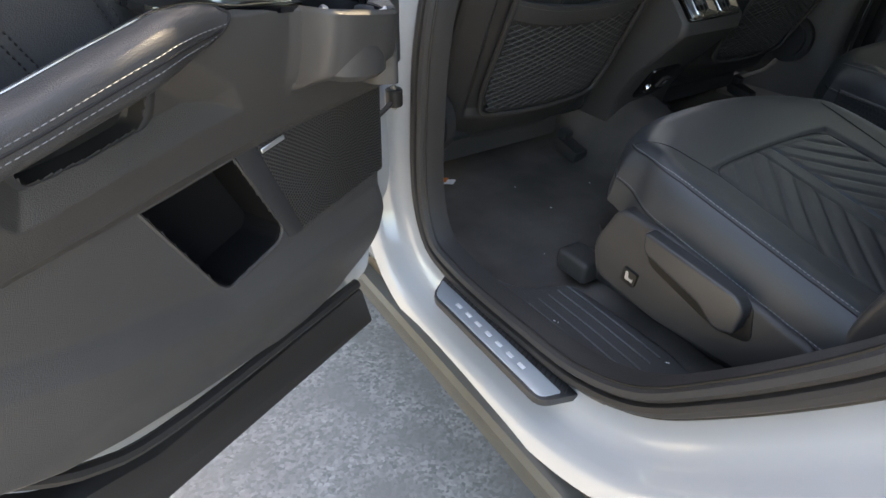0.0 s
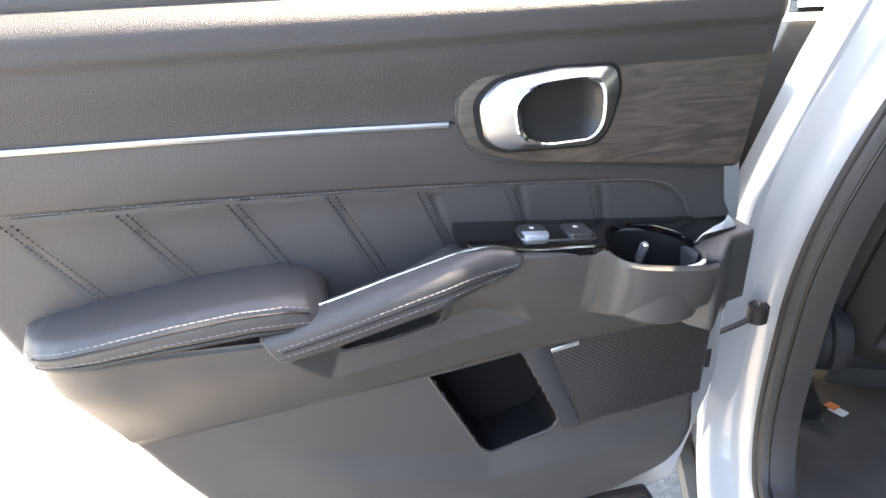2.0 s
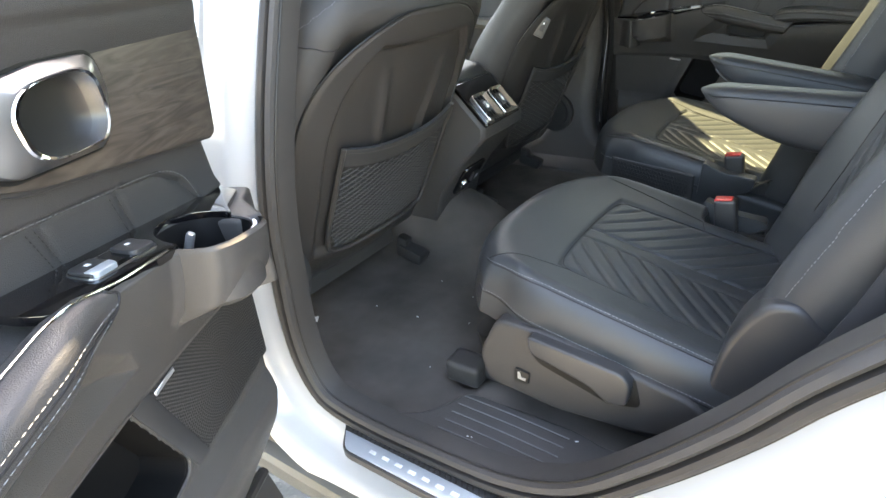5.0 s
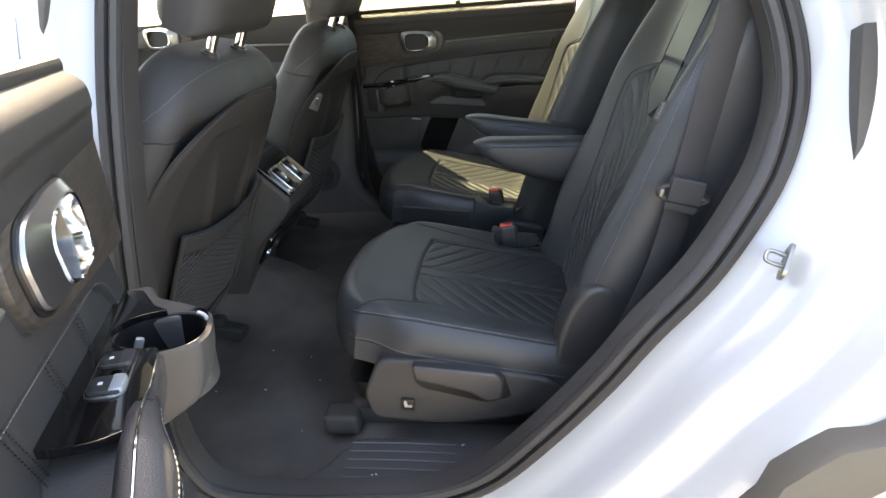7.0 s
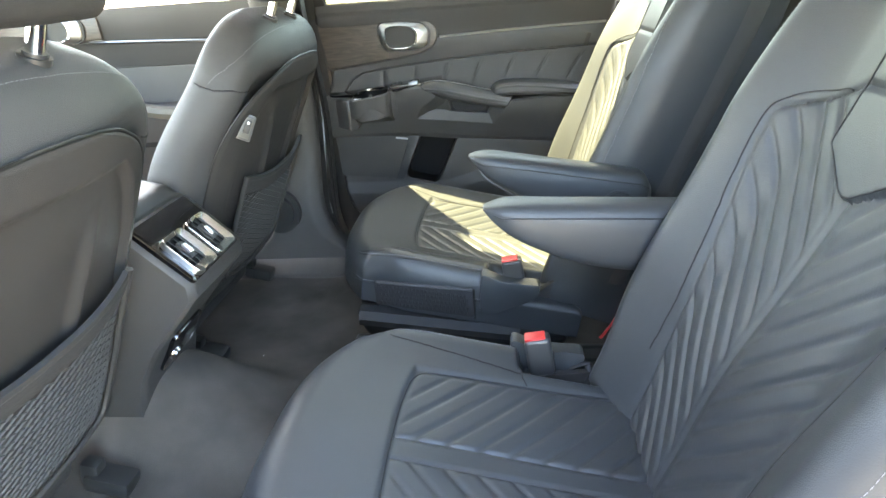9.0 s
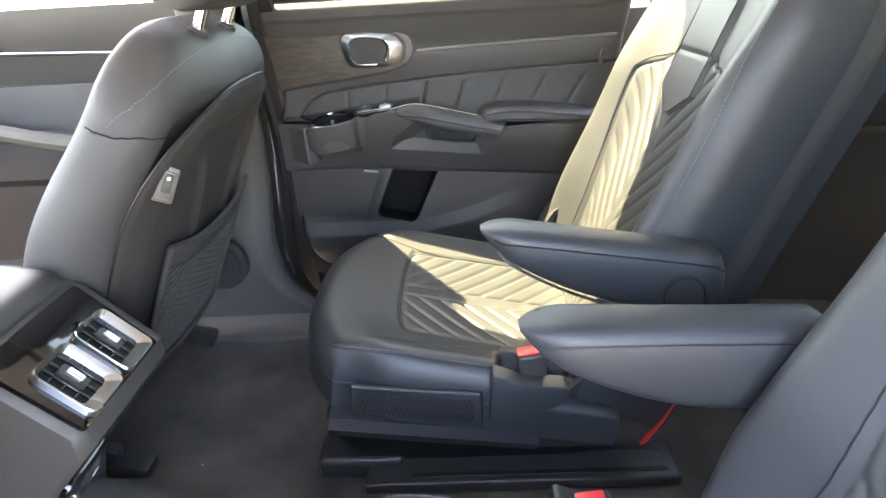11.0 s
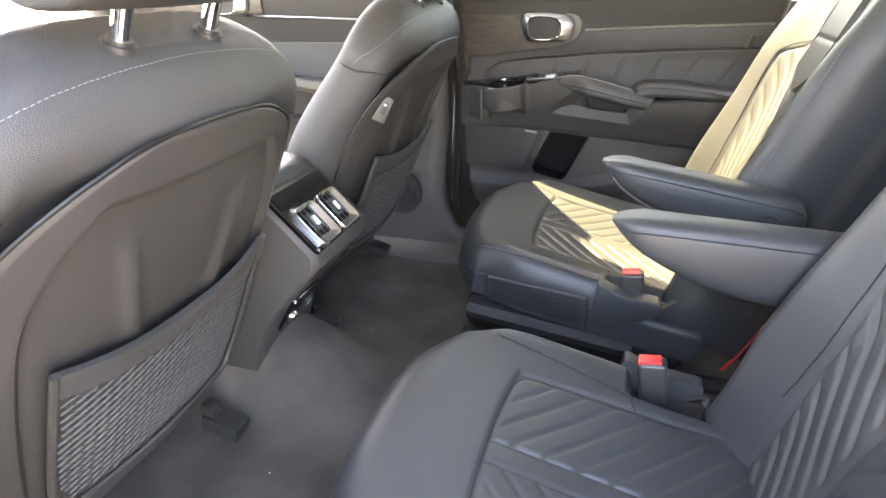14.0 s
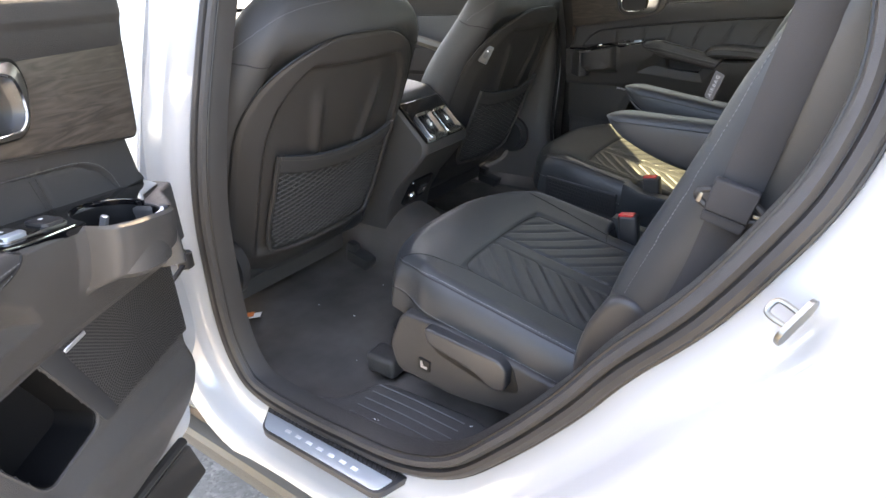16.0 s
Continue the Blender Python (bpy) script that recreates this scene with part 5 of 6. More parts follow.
    # tag on the outboard bolster
    base = Vector((0.846, -0.641 * side, 1.130))
    tn = Vector((-0.40, -0.92 * side, 0.0)).normalized()
    tu = (BD - tn * BD.dot(tn)).normalized()
    ta = frame_of(base, tu, tn.cross(tu), tn)
    tg = part("airbag_tag", box(0, 0, 0, 0.030, 0.012, 0.0016, 0.0006, 1), CLOTH, s, "dark sewn tag with pale writing", ta)
    lettering("writing", "AIRBAG", 0.0060, THREAD, tg, ta @ Matrix.Translation((0, 0, 0.0010)), 0.0002)
    if side == -1:
        for ob in s.children_recursive:
            if ob.type == "MESH":
                ob.data.transform(Matrix.Translation((-0.056, 0, 0)))
    return s


captain_seat(1, "black quilted leather captain seat beside the open door")
captain_seat(-1, "black quilted leather captain seat beside the closed door")


def buckle(side):
    b = thing("seatbelt_buckle", "black seatbelt buckle with a red button", "seatbelt buckle", "buckles")
    M = side_m(side, (0.625 if side == 1 else 0.59, -0.142, 0.716), (1, 0, 0), (0, 1, 0), (0, 0, 1)) @ pose(0, 0, 0, 0, -8, 0)
    body = part("body", box(0, 0, 0.010, 0.042, 0.028, 0.070, 0.007, 3), SMOOTH, b, "", M)
    part("red_button", box(-0.003, 0, 0.045, 0.033, 0.022, 0.006, 0.002), RED, b, "red release button", M)
    part("stalk", box(0.006, 0, -0.05, 0.022, 0.010, 0.07, 0.003), CHROME, b, "", M)
    tube("webbing_loop", [(0.02, 0.012, -0.05), (0.05, 0.01, -0.03), (0.075, 0.0, -0.02), (0.06, -0.01, -0.05)], 0.006, WEBBING, b, m=M, flat=0.3)


buckle(1)
buckle(-1)


def belt():
    b = thing("seatbelt", "dark grey seatbelt hanging beside the seat with its tongue", "seatbelt")
    P = spline([(0.985, -0.60, 1.55), (0.945, -0.625, 1.30), (0.892, -0.648, 1.03), (0.862, -0.662, 0.90), (0.80, -0.68, 0.74), (0.775, -0.69, 0.62)], 40)
    rings = []
    for p in P:
        rings.append([(p[0] + dx, p[1] + dy, p[2] + 0.3 * dx) for dx, dy in ((-0.024, -0.0008), (-0.012, -0.0014), (0.012, 0.0022), (0.024, 0.006), (0.024, 0.0075), (-0.024, 0.0008))])
    loft("webbing", rings, WEBBING, b, "dark grey woven webbing")
    m = frame_of(Vector((0.885, -0.662, 1.010)), Vector((0.97, -0.10, -0.22)).normalized(), Vector((0.22, 0.03, 0.97)).normalized(), Vector((0.10, -0.99, 0.0)).normalized())
    loop = [(0.037 * math.cos(a), 0.013 * math.sin(a) - 0.004, -0.001) for a in np.linspace(0, 2 * math.pi, 13)[:-1]]
    tube("tongue_loop", loop, 0.0045, RUBBER, b, "black tongue moulding", m=m, n=48, closed=True, up=(0, 0, 1))
    part("fold", plate(rounded([(-0.024, -0.016), (0.024, -0.016), (0.025, 0.022), (-0.025, 0.022)], 0.004, 3), 0.008, 0.012, 0.004, 3), WEBBING, b, "doubled belt webbing round the tongue", m)
    part("fold_hem", plate(rounded([(-0.024, -0.030), (0.023, -0.030), (0.024, -0.017), (-0.024, -0.017)], 0.003, 3), 0.005, 0.005, 0.002), WEBBING, b, "", m)
    for y in (-0.019, -0.028):
        stitches("stitching", [(-0.022, y, 0.0055), (0.021, y, 0.0055)], b, DARKTHREAD, 0.003, 0.0022, m=m, up=(0, 0, 1), label="dark belt seam")
    part("tongue_plate", box(-0.033, -0.006, 0.003, 0.005, 0.012, 0.002, 0.001, 2), DARKSTEEL, b, "steel tongue plate", m)
    part("tongue_plate", box(0.030, -0.004, 0.003, 0.008, 0.004, 0.002, 0.001, 2), DARKSTEEL, b, "", m)


belt()


# ---------------- front seats ----------------
FT = 25.6
FD = Vector((math.sin(radians(FT)), 0, math.cos(radians(FT))))
FN = Vector((math.cos(radians(FT)), 0, -math.sin(radians(FT))))


SHELL_TOP = 0.655


def shell_half(b):
    """Half width of the hard back panel at a height along the back."""
    b = np.asarray(b, float)
    return (0.248 + 0.015 * smoothstep(0.05, 0.38, b)) * np.clip(1 - (np.maximum(b - 0.40, 0) / (SHELL_TOP - 0.40)) ** 2.25, 0, 1) ** (1 / 2.25)


def front_seat(side, label):
    s = thing("front_seat", label, "car seat", "front seats")
    yc = -0.40
    m = side_m(side, (-0.145, yc, 0.57), (0, 1, 0), FD, FN)

    # padded back: rounded cross-sections up the seat, closed by a domed top
    L, nr = 0.705, 96
    rows = []
    for b, g in [(x, 1.0) for x in np.linspace(0.0, 0.60, 70)] + [(0.60 + (L - 0.60) * math.sin(q), math.cos(q)) for q in np.linspace(0.06, 1.45, 40)]:
        w = 0.302 * (1 - 0.07 * float(smoothstep(0.38, 0.60, b)) - 0.18 * np.clip((b - 0.46) / 0.22, 0, 1) ** 1.7 - 0.10 * float(smoothstep(0.25, 0.0, b)))
        D = 0.195 - 0.035 * float(smoothstep(0.35, 0.62, b))
        back = -0.03 * float(smoothstep(0.58, 0.80, b)) ** 1.5
        inset = 0.026 * float(smoothstep(0.645, 0.57, b)) - 0.004 * float(smoothstep(0.635, 0.655, b))
        pad = 0.005 * float(smoothstep(0.05, 0.15, b))
        edge_c = -0.075 * (w / 0.30) ** 2.8
        k = w * (0.40 + 0.60 * g ** 0.8)
        half = [(0.0, -D), (0.55 * k, -D + 0.004), (0.86 * k, -D + 0.022), (0.97 * k, -D * 0.62 + edge_c * 0.3), (k, edge_c - 0.022), (0.965 * k, edge_c + 0.002), (0.86 * k, -0.075 * (0.86 * w / 0.30) ** 2.8 - 0.004 + pad), (0.68 * k, -0.075 * (0.68 * w / 0.30) ** 2.8 - 0.004 - inset), (0.3 * k, -0.004 - inset), (0.0, -0.003 - inset)]
        ring = half + [(-a, c) for a, c in half[-2:0:-1]]
        mid = -0.55 * D
        flat = 0.30 + 0.70 * g
        R = spline(ring, nr, True)
        rows.append([(a, b, mid + (c - mid) * flat + back) for a, c in R])
    n_back = (len(rows), nr)
    v = np.array(rows).reshape(-1, 3)
    seam_in = np.exp(-(((v[:, 1] - 0.588) / 0.004) ** 2)) * (np.abs(v[:, 0]) > 0.245) * 0.003
    v[:, 0] -= np.sign(v[:, 0]) * seam_in
    f = grid_faces(n_back[0], nr, True) + [tuple(range(nr)), tuple(range((n_back[0] - 1) * nr, n_back[0] * nr))]
    back = link("seat_back", v, f, LEATHER_FRONT, s, "smooth black leather seat back", True, m)
    # hard shell
    nb, na = 130, 140
    B = np.concatenate([np.linspace(0.02, 0.60, nb - 24), 0.60 + (SHELL_TOP - 0.6005) * np.sin(np.linspace(0.07, 1, 24) * math.pi / 2)])
    rows, top = [], SHELL_TOP
    for b in B:
        h = float(shell_half(np.array(b)))
        a = np.sin(np.linspace(-1, 1, na) * math.pi / 2) * max(h, 0.004)
        d = np.minimum(h - np.abs(a), (top - b) * 0.9)
        c = -0.075 * (np.abs(a) / 0.30) ** 2.8 + 0.0045 * np.sqrt(np.clip(d / 0.010, 0, 1)) - 0.014 * smoothstep(0.052, 0.068, d) * (b > 0.10) * smoothstep(0.10, 0.12, b)
        c = c - 0.03 * smoothstep(0.58, 0.80, np.array(b)) ** 1.5 - 0.03 * smoothstep(0.12, 0.0, b)
        for q in (-1, 1):
            k = a - q * (0.065 + 0.14 * (b - 0.33))
            c = c + 0.009 * np.exp(-((k / 0.013) ** 2)) * smoothstep(0.30, 0.36, b) * smoothstep(0.55, 0.48, b)
        rows.append([(x, b, z) for x, z in zip(a, c)])
    sh = link("back_shell", [p for r in rows for p in r], grid_faces(nb, na), SHELL, s, "dark grained plastic back shell", True, m)
    # pocket: cloth, elastic hem and net

    def pz(a):
        return 0.012 - 0.075 * (abs(a) / 0.30) ** 2.8

    def rim(b0, b1, zz, nn=30):
        out = []
        for t in np.linspace(-1, 1, nn):
            sag = 0.018 * (1 - t * t)
            out.append((0.178 * t, b0 - sag, b1 - sag, pz(0.178 * t) + zz))
        return out

    hem = rim(0.398, 0.358, 0.002)
    verts, faces = [], []
    for a, b0, b1, z in hem:
        verts += [(a, b0, z - 0.006), (a, b0, z + 0.002), (a, (b0 + b1) / 2, z + 0.004), (a, b1, z + 0.001), (a, b1, z - 0.006)]
    faces = grid_faces(len(hem), 5)
    h = link("pocket_hem", verts, faces, CLOTH, s, "folded black cloth pocket hem", True, m)
    stitches("stitching", [(a, b0 - 0.008, z + 0.0035) for a, b0, b1, z in hem], h, CLAD, m=m, up=FN, label="dark row of hem stitches")
    back_rows = []
    for t in np.linspace(0, 1, 16):
        b = 0.122 + 0.245 * t
        half = 0.172 - 0.03 * float(smoothstep(0.17, 0.12, b))
        back_rows.append([(a, b, pz(a) - 0.0025) for a in np.linspace(-half, half, 40)])
    link("pocket_lining", [p for r in back_rows for p in r], grid_faces(16, 40), LINING, s, "dark lining behind the net", True, m)
    net_v, net_f = [], []

    def cord(p, q):
        n = 7
        P = []
        for t in np.linspace(0, 1, n):
            a, b = p[0] + (q[0] - p[0]) * t, p[1] + (q[1] - p[1]) * t
            P.append(Vector((a, b, pz(a) - 0.002)))
        d = (P[-1] - P[0]).normalized()
        w = Vector((-d.y, d.x, 0)) * 0.0011
        o = len(net_v)
        for x in P:
            net_v.extend([x - w, x + Vector((0, 0, 0.0022)), x + w])
        for i in range(n - 1):
            for k in range(2):
                net_f.append((o + 3 * i + k, o + 3 * i + k + 1, o + 3 * i + 3 + k + 1, o + 3 * i + 3 + k))

    def clip(a0, slope):
        pts = []
        for t in np.linspace(-0.5, 0.5, 201):
            a, b = a0 + t, 0.245 + slope * t
            lim = 0.172 - 0.02 * smoothstep(0.2, 0.12, b)
            if abs(a) < lim and 0.132 < b < 0.352 - 0.018 * (1 - (a / 0.178) ** 2):
                pts.append((a, b))
        return (pts[0], pts[-1]) if len(pts) > 3 else None

    for k in range(-20, 21):
        for sl in (0.46, -0.46):
            c = clip(k * 0.031, sl)
            if c:
                cord(*c)
    me = bpy.data.meshes.new("net")
    me.from_pydata([tuple(v) for v in net_v], [], net_f)
    me.transform(m)
    me.materials.append(NET)
    ob = new("net", me)
    ob.parent = s
    tagged(ob, "black diamond pocket net", kind="stuff")
    tube("pocket_frame", [(a * 1.02, b, pz(a) + 0.002) for a, b in [(-0.179, 0.400), (-0.178, 0.30), (-0.172, 0.16), (-0.14, 0.120), (0, 0.117), (0.14, 0.120), (0.172, 0.16), (0.178, 0.30), (0.179, 0.400)]], 0.0055, SHELL, s, "dark pocket frame", m=m, n=70, up=(0, 0, 1))
    # shoulder seam
    for q in (-1, 1):
        stitches("seam", snap(v, n_back, spline([(q * 0.285, 0.588, -0.14), (q * 0.29, 0.588, -0.10), (q * 0.28, 0.588, -0.07), (q * 0.25, 0.588, -0.05), (q * 0.202, 0.590, -0.02)], 40), 0.0006), back, DARKTHREAD, 0.0062, 0.0062, 0.0016, m=m, up=FN, label="dark seam across the seat side")
    line = spline([(-0.285, 0.59, -0.10), (-0.235, 0.645, -0.06), (-0.15, 0.685, -0.05), (0, 0.700, -0.05), (0.15, 0.685, -0.05), (0.235, 0.645, -0.06), (0.285, 0.59, -0.10)], 140)
    stitches("stitching", snap(v, n_back, line, 0.001), back, m=m, up=FN)
    edge = [(q * float(shell_half(b)) * 1.005, b, -0.075 * (float(shell_half(b)) / 0.30) ** 2.8 - 0.03 * float(smoothstep(0.58, 0.80, b)) ** 1.5 - 0.03 * float(smoothstep(0.12, 0.0, b)) + 0.0012) for q, bs in ((-1, np.linspace(0.06, 0.648, 24)), (1, np.linspace(0.648, 0.06, 24))) for b in bs]
    tube("shell_gap", edge, 0.0026, DARK, sh, "dark joint round the shell", m=m, n=120, up=(0, 0, 1))
    # headrest and posts
    top = Vector((-0.145, yc, 0.57)) + FD * 0.715 + FN * -0.065
    hm = side_m(side, top + FD * 0.026 + FN * 0.030, (0, 1, 0), FD, FN)
    hv, hf = drape(0.30, 0.20, 0.045, 0.045, (50, 40), lambda A, B: -0.01 * (np.abs(A) / 0.14) ** 2 + groove(A, 0.003, 0.003))
    link("headrest", hv, hf, LEATHER_FRONT, s, "black leather headrest", True, hm)
    link("headrest_front", hv * np.array((0.985, 0.985, -1)) + np.array((0, 0.0015, -0.13)), hf, LEATHER_FRONT, s, "", True, hm)
    for q in (-0.062, 0.062):
        part("post", cyl((q, 0.64, -0.075), (q, 0.82, -0.075), 0.0090, 20), BRIGHT, s, "bright chrome headrest post", m)
        part("post_guide", cyl((q, 0.69, -0.075), (q, 0.712, -0.075), 0.016, 20, 0.004), SMOOTH, s, "", m)
    # cushion, recliner cover, rail foot
    part("cushion", box(-0.42, yc * side, 0.66, 0.52, 0.50, 0.16, 0.05, 4), LEATHER, s)
    M = side_m(side, (0, 0, 0), (1, 0, 0), (0, 1, 0), (0, 0, 1))
    part("recliner_cover", cyl((-0.118, -0.694, 0.682), (-0.118, -0.645, 0.682), 0.070, 36, 0.016), SMOOTH, s, "dark recliner cover", M)
    part("base", box(-0.44, yc, 0.56, 0.44, 0.40, 0.10, 0.02), PLASTIC, s, "", M)
    for x, y in ((-0.205, -0.640), (-0.16, -0.20)):
        part("rail_foot", box(x, y, 0.490, 0.085, 0.046, 0.035, 0.008, 2, (0, 14, 0)), SMOOTH, s, "black seat rail end cap", M)
        part("rail_bracket", box(x - 0.030, y, 0.512, 0.034, 0.030, 0.050, 0.007, 2, (0, 14, 0)), SMOOTH, s, "", M)
    return s


front_seat(1, "black leather driver seat with a net pocket on its back")
passenger = front_seat(-1, "black leather front passenger seat with a net pocket on its back")


def fs_button():
    n = Vector((0.50, -0.84, 0.10)).normalized()
    up = (FD - n * FD.dot(n)).normalized()
    m = frame_of(Vector((0.052, 0.196, 1.045)) + n * 0.012, up.cross(n), up, n)
    b = part("walk_in_switch", plate(rounded([(-0.018, -0.026), (0.014, -0.029), (0.019, 0.024), (-0.010, 0.028)], 0.004, 3), 0.002, 0.016, 0.001), SMOOTH, passenger, "dark switch plate on the seat shoulder", m)
    part("switch_cap", plate(rounded([(-0.012, -0.022), (0.010, -0.024), (0.014, 0.018), (-0.004, 0.021)], 0.002, 3), 0.0045, 0.004, 0.0012), CLAD, b, "grey rocker cap", m)
    part("rocker", plate(rounded([(-0.004, -0.012), (0.008, -0.013), (0.011, 0.014), (0.0, 0.016)], 0.002, 3), 0.0065, 0.003, 0.001), DARK, b, "", m)
    part("mark", box(0.004, 0.009, 0.0067, 0.004, 0.004, 0.0005, 0), LABEL, b, "", m)


fs_button()


# ---------------- console ----------------
def console():
    c = thing("centre_console", "black centre console with rear air vents", "console")
    prof = [(-0.60, 0.50), (-0.60, 0.93), (-0.30, 0.955), (-0.075, 0.948), (-0.050, 0.936), (0.040, 0.842), (0.038, 0.812), (-0.065, 0.700), (-0.110, 0.63), (-0.13, 0.56), (-0.12, 0.50)]
    rings = []
    for y, g in ((-0.108, 0.03), (-0.102, 0.01), (-0.09, 0), (0, 0), (0.09, 0), (0.102, 0.01), (0.108, 0.03)):
        cx, cz = -0.3, 0.75
        rings.append([(cx + (x - cx) * (1 - g), y, cz + (z - cz) * (1 - g)) for x, z in prof])
    loft("body", rings, PLASTIC, c, "dark plastic console body")
    lid_prof = rounded([(-0.53, 0.925), (-0.53, 0.992), (-0.30, 0.990), (-0.13, 0.980), (-0.075, 0.966), (-0.0585, 0.945), (-0.064, 0.932)], [0.01, 0.02, 0.05, 0.05, 0.02, 0.008, 0.004], 5)
    lid_rings = []
    for y, g in ((-0.094, 0.60), (-0.0925, 0.80), (-0.088, 0.92), (-0.078, 0.985), (-0.06, 1.0), (0.0, 1.02), (0.06, 1.0), (0.078, 0.985), (0.088, 0.92), (0.0925, 0.80), (0.094, 0.60)):
        lid_rings.append([(x, y - 0.006, 0.935 + (z - 0.935) * g) for x, z in lid_prof])
    lid = loft("lid", lid_rings, LEATHER, c, "padded leather armrest lid")
    for y in (-0.083, 0.083):
        stitches("stitching", [(x, y - 0.006, 0.935 + (z - 0.935) * 0.962 + 0.0008) for x, z in spline([(-0.50, 0.991), (-0.30, 0.989), (-0.13, 0.979), (-0.085, 0.968)], 40)], lid)
    # vent panel frame
    a = Vector((0, 1, 0))
    dn = Vector((0.090, 0, -0.094)).normalized()
    nn = Vector((0.094, 0, 0.090)).normalized()
    m = frame_of(Vector((-0.053, -0.008, 0.938)), a, dn, nn)
    part("vent_panel", plate(rounded([(-0.092, 0.0), (0.092, 0.0), (0.090, 0.134), (-0.090, 0.134)], 0.008, 4), 0.006, 0.02, 0.003), GLOSS, c, "glossy black vent panel", m)
    for q in (-0.040, 0.040):
        o = rounded([(q - 0.034, 0.046), (q + 0.034, 0.046), (q + 0.035, 0.132), (q - 0.035, 0.132)], 0.014, 6)
        i = rounded([(q - 0.026, 0.052), (q + 0.022, 0.052), (q + 0.022, 0.114), (q - 0.026, 0.114)], 0.007, 6)
        rings = [[(p[0], p[1], h) for p in r] for r, h in ((o, 0.004), (o, 0.0155), ([x * 0.88 + y * 0.12 for x, y in zip(o, i)], 0.0175), ([x * 0.80 + y * 0.20 for x, y in zip(o, i)], 0.017), (i, 0.0095), (i, 0.0062))]
        v = loft("air_vent", rings, VENT_SILVER, c, "satin chrome framed air vent", caps=False, m=m)
        v.data.set_sharp_from_angle(angle=radians(20))
        part("duct", plate(i, 0.0072, 0.002, 0), DARK, v, "", m)
        for k in range(3):
            part("slat", box(q - 0.016 + 0.014 * k, 0.083, 0.0100, 0.0022, 0.062, 0.005, 0.0008, 1), GLOSSDARK, v, "", m)
        for k in range(3):
            part("cross_slat", box(q - 0.002, 0.066 + 0.017 * k, 0.0088, 0.047, 0.0024, 0.003, 0.0008, 1), GLOSSDARK, v, "", m)
        part("tab_block", box(q - 0.002, 0.083, 0.0105, 0.018, 0.036, 0.007, 0.0025, 2), SMOOTH, v, "black tab block", m)
        part("tab", box(q - 0.002, 0.084, 0.0160, 0.010, 0.022, 0.007, 0.0025, 3), VENT_SILVER, v, "silver direction tab", m)
    # lower sockets
    low = frame_of(Vector((-0.055, 0, 0.708)), a, Vector((-0.048, 0, -0.072)).normalized(), Vector((0.072, 0, -0.048)).normalized())
    part("socket_panel", plate(rounded([(-0.055, 0.0), (0.055, 0.0), (0.05, 0.11), (-0.05, 0.11)], 0.02, 5), 0.005, 0.02, 0.003), GLOSS, c, "glossy black socket panel", low)
    part("power_socket", cyl((-0.022, 0.07, 0.0), (-0.022, 0.07, 0.012), 0.015, 24, 0.003), BRIGHT, c, "chrome rimmed power socket", low)
    part("socket_hole", cyl((-0.022, 0.07, 0.0), (-0.022, 0.07, 0.0128), 0.010, 20, 0), DARK, c, "", low)
    part("charge_port", box(0.022, 0.055, 0.006, 0.030, 0.034, 0.010, 0.004), SMOOTH, c, "black charging port with a pale mark", low)
    part("mark", box(0.022, 0.050, 0.0118, 0.010, 0.012, 0.0008, 0), WHITEPL, c, "", low)


console()


# ---------------- floor ----------------
def floor_parts():
    t = thing("carpet", "black fitted car carpet", "carpet", kind="structure")
    xs, ys = np.linspace(-0.9, 2.1, 200), np.linspace(-0.74, 0.74, 130)
    X, Y = np.meshgrid(xs, ys, indexing="ij")
    Z = 0.462 + 0.035 * np.exp(-((Y / 0.12) ** 4)) * (X < 0.30) + 0.115 * smoothstep(0.12, -0.15, X) * np.exp(-((np.abs(Y) / 0.145) ** 3)) + 0.030 * smoothstep(0.24, 0.34, X) + 0.012 * smoothstep(0.66, 0.72, np.abs(Y)) * smoothstep(0.25, 0.15, X)
    for k in range(40):
        u, v = random.uniform(-0.3, 0.3), random.uniform(-0.7, 0.7)
        Z = Z + random.uniform(-0.003, 0.003) * np.exp(-(((X - u) / 0.05) ** 2 + ((Y - v) / 0.07) ** 2))
    link("pile", np.stack([X.ravel(), Y.ravel(), Z.ravel()], 1), grid_faces(200, 130), CARPET, t)
    # sill treads inside the openings
    for side in (1, -1):
        s = thing("sill_tread", "black ribbed plastic sill tread inside the door", "sill trim", kind="structure")
        F = Matrix(((1, 0, 0, 0), (0, side, 0, 0), (0, 0, 1, 0), (0, 0, 0, 1)))
        shape = [(-0.32, -0.785), (-0.32, -0.725), (0.05, -0.738), (0.20, -0.742), (0.258, -0.715), (0.300, -0.628), (0.515, -0.622), (0.58, -0.640), (0.66, -0.570), (0.84, -0.560), (0.84, -0.785)]
        part("tread", plate(rounded(shape, [0.01, 0.01, 0.05, 0.03, 0.03, 0.02, 0.03, 0.04, 0.03, 0.01, 0.01], 5), 0.500, 0.045, 0.010, 4), PLASTIC, s, "", F)
        tube("sill_ridge", [(-0.30, side * -0.762, 0.500), (0.10, side * -0.764, 0.500), (0.45, side * -0.766, 0.500), (0.56, side * -0.752, 0.500)], 0.006, PLASTIC, s, "rounded ridge along the sill", seg=8, n=40)
        for k in range(5):
            y = -0.734 + 0.0225 * k
            tube("rib", [(0.300, side * y, 0.5020), (0.40, side * y, 0.5020), (0.508, side * (y - 0.004), 0.5020)], 0.0014, RIB, s, seg=6)


floor_parts()


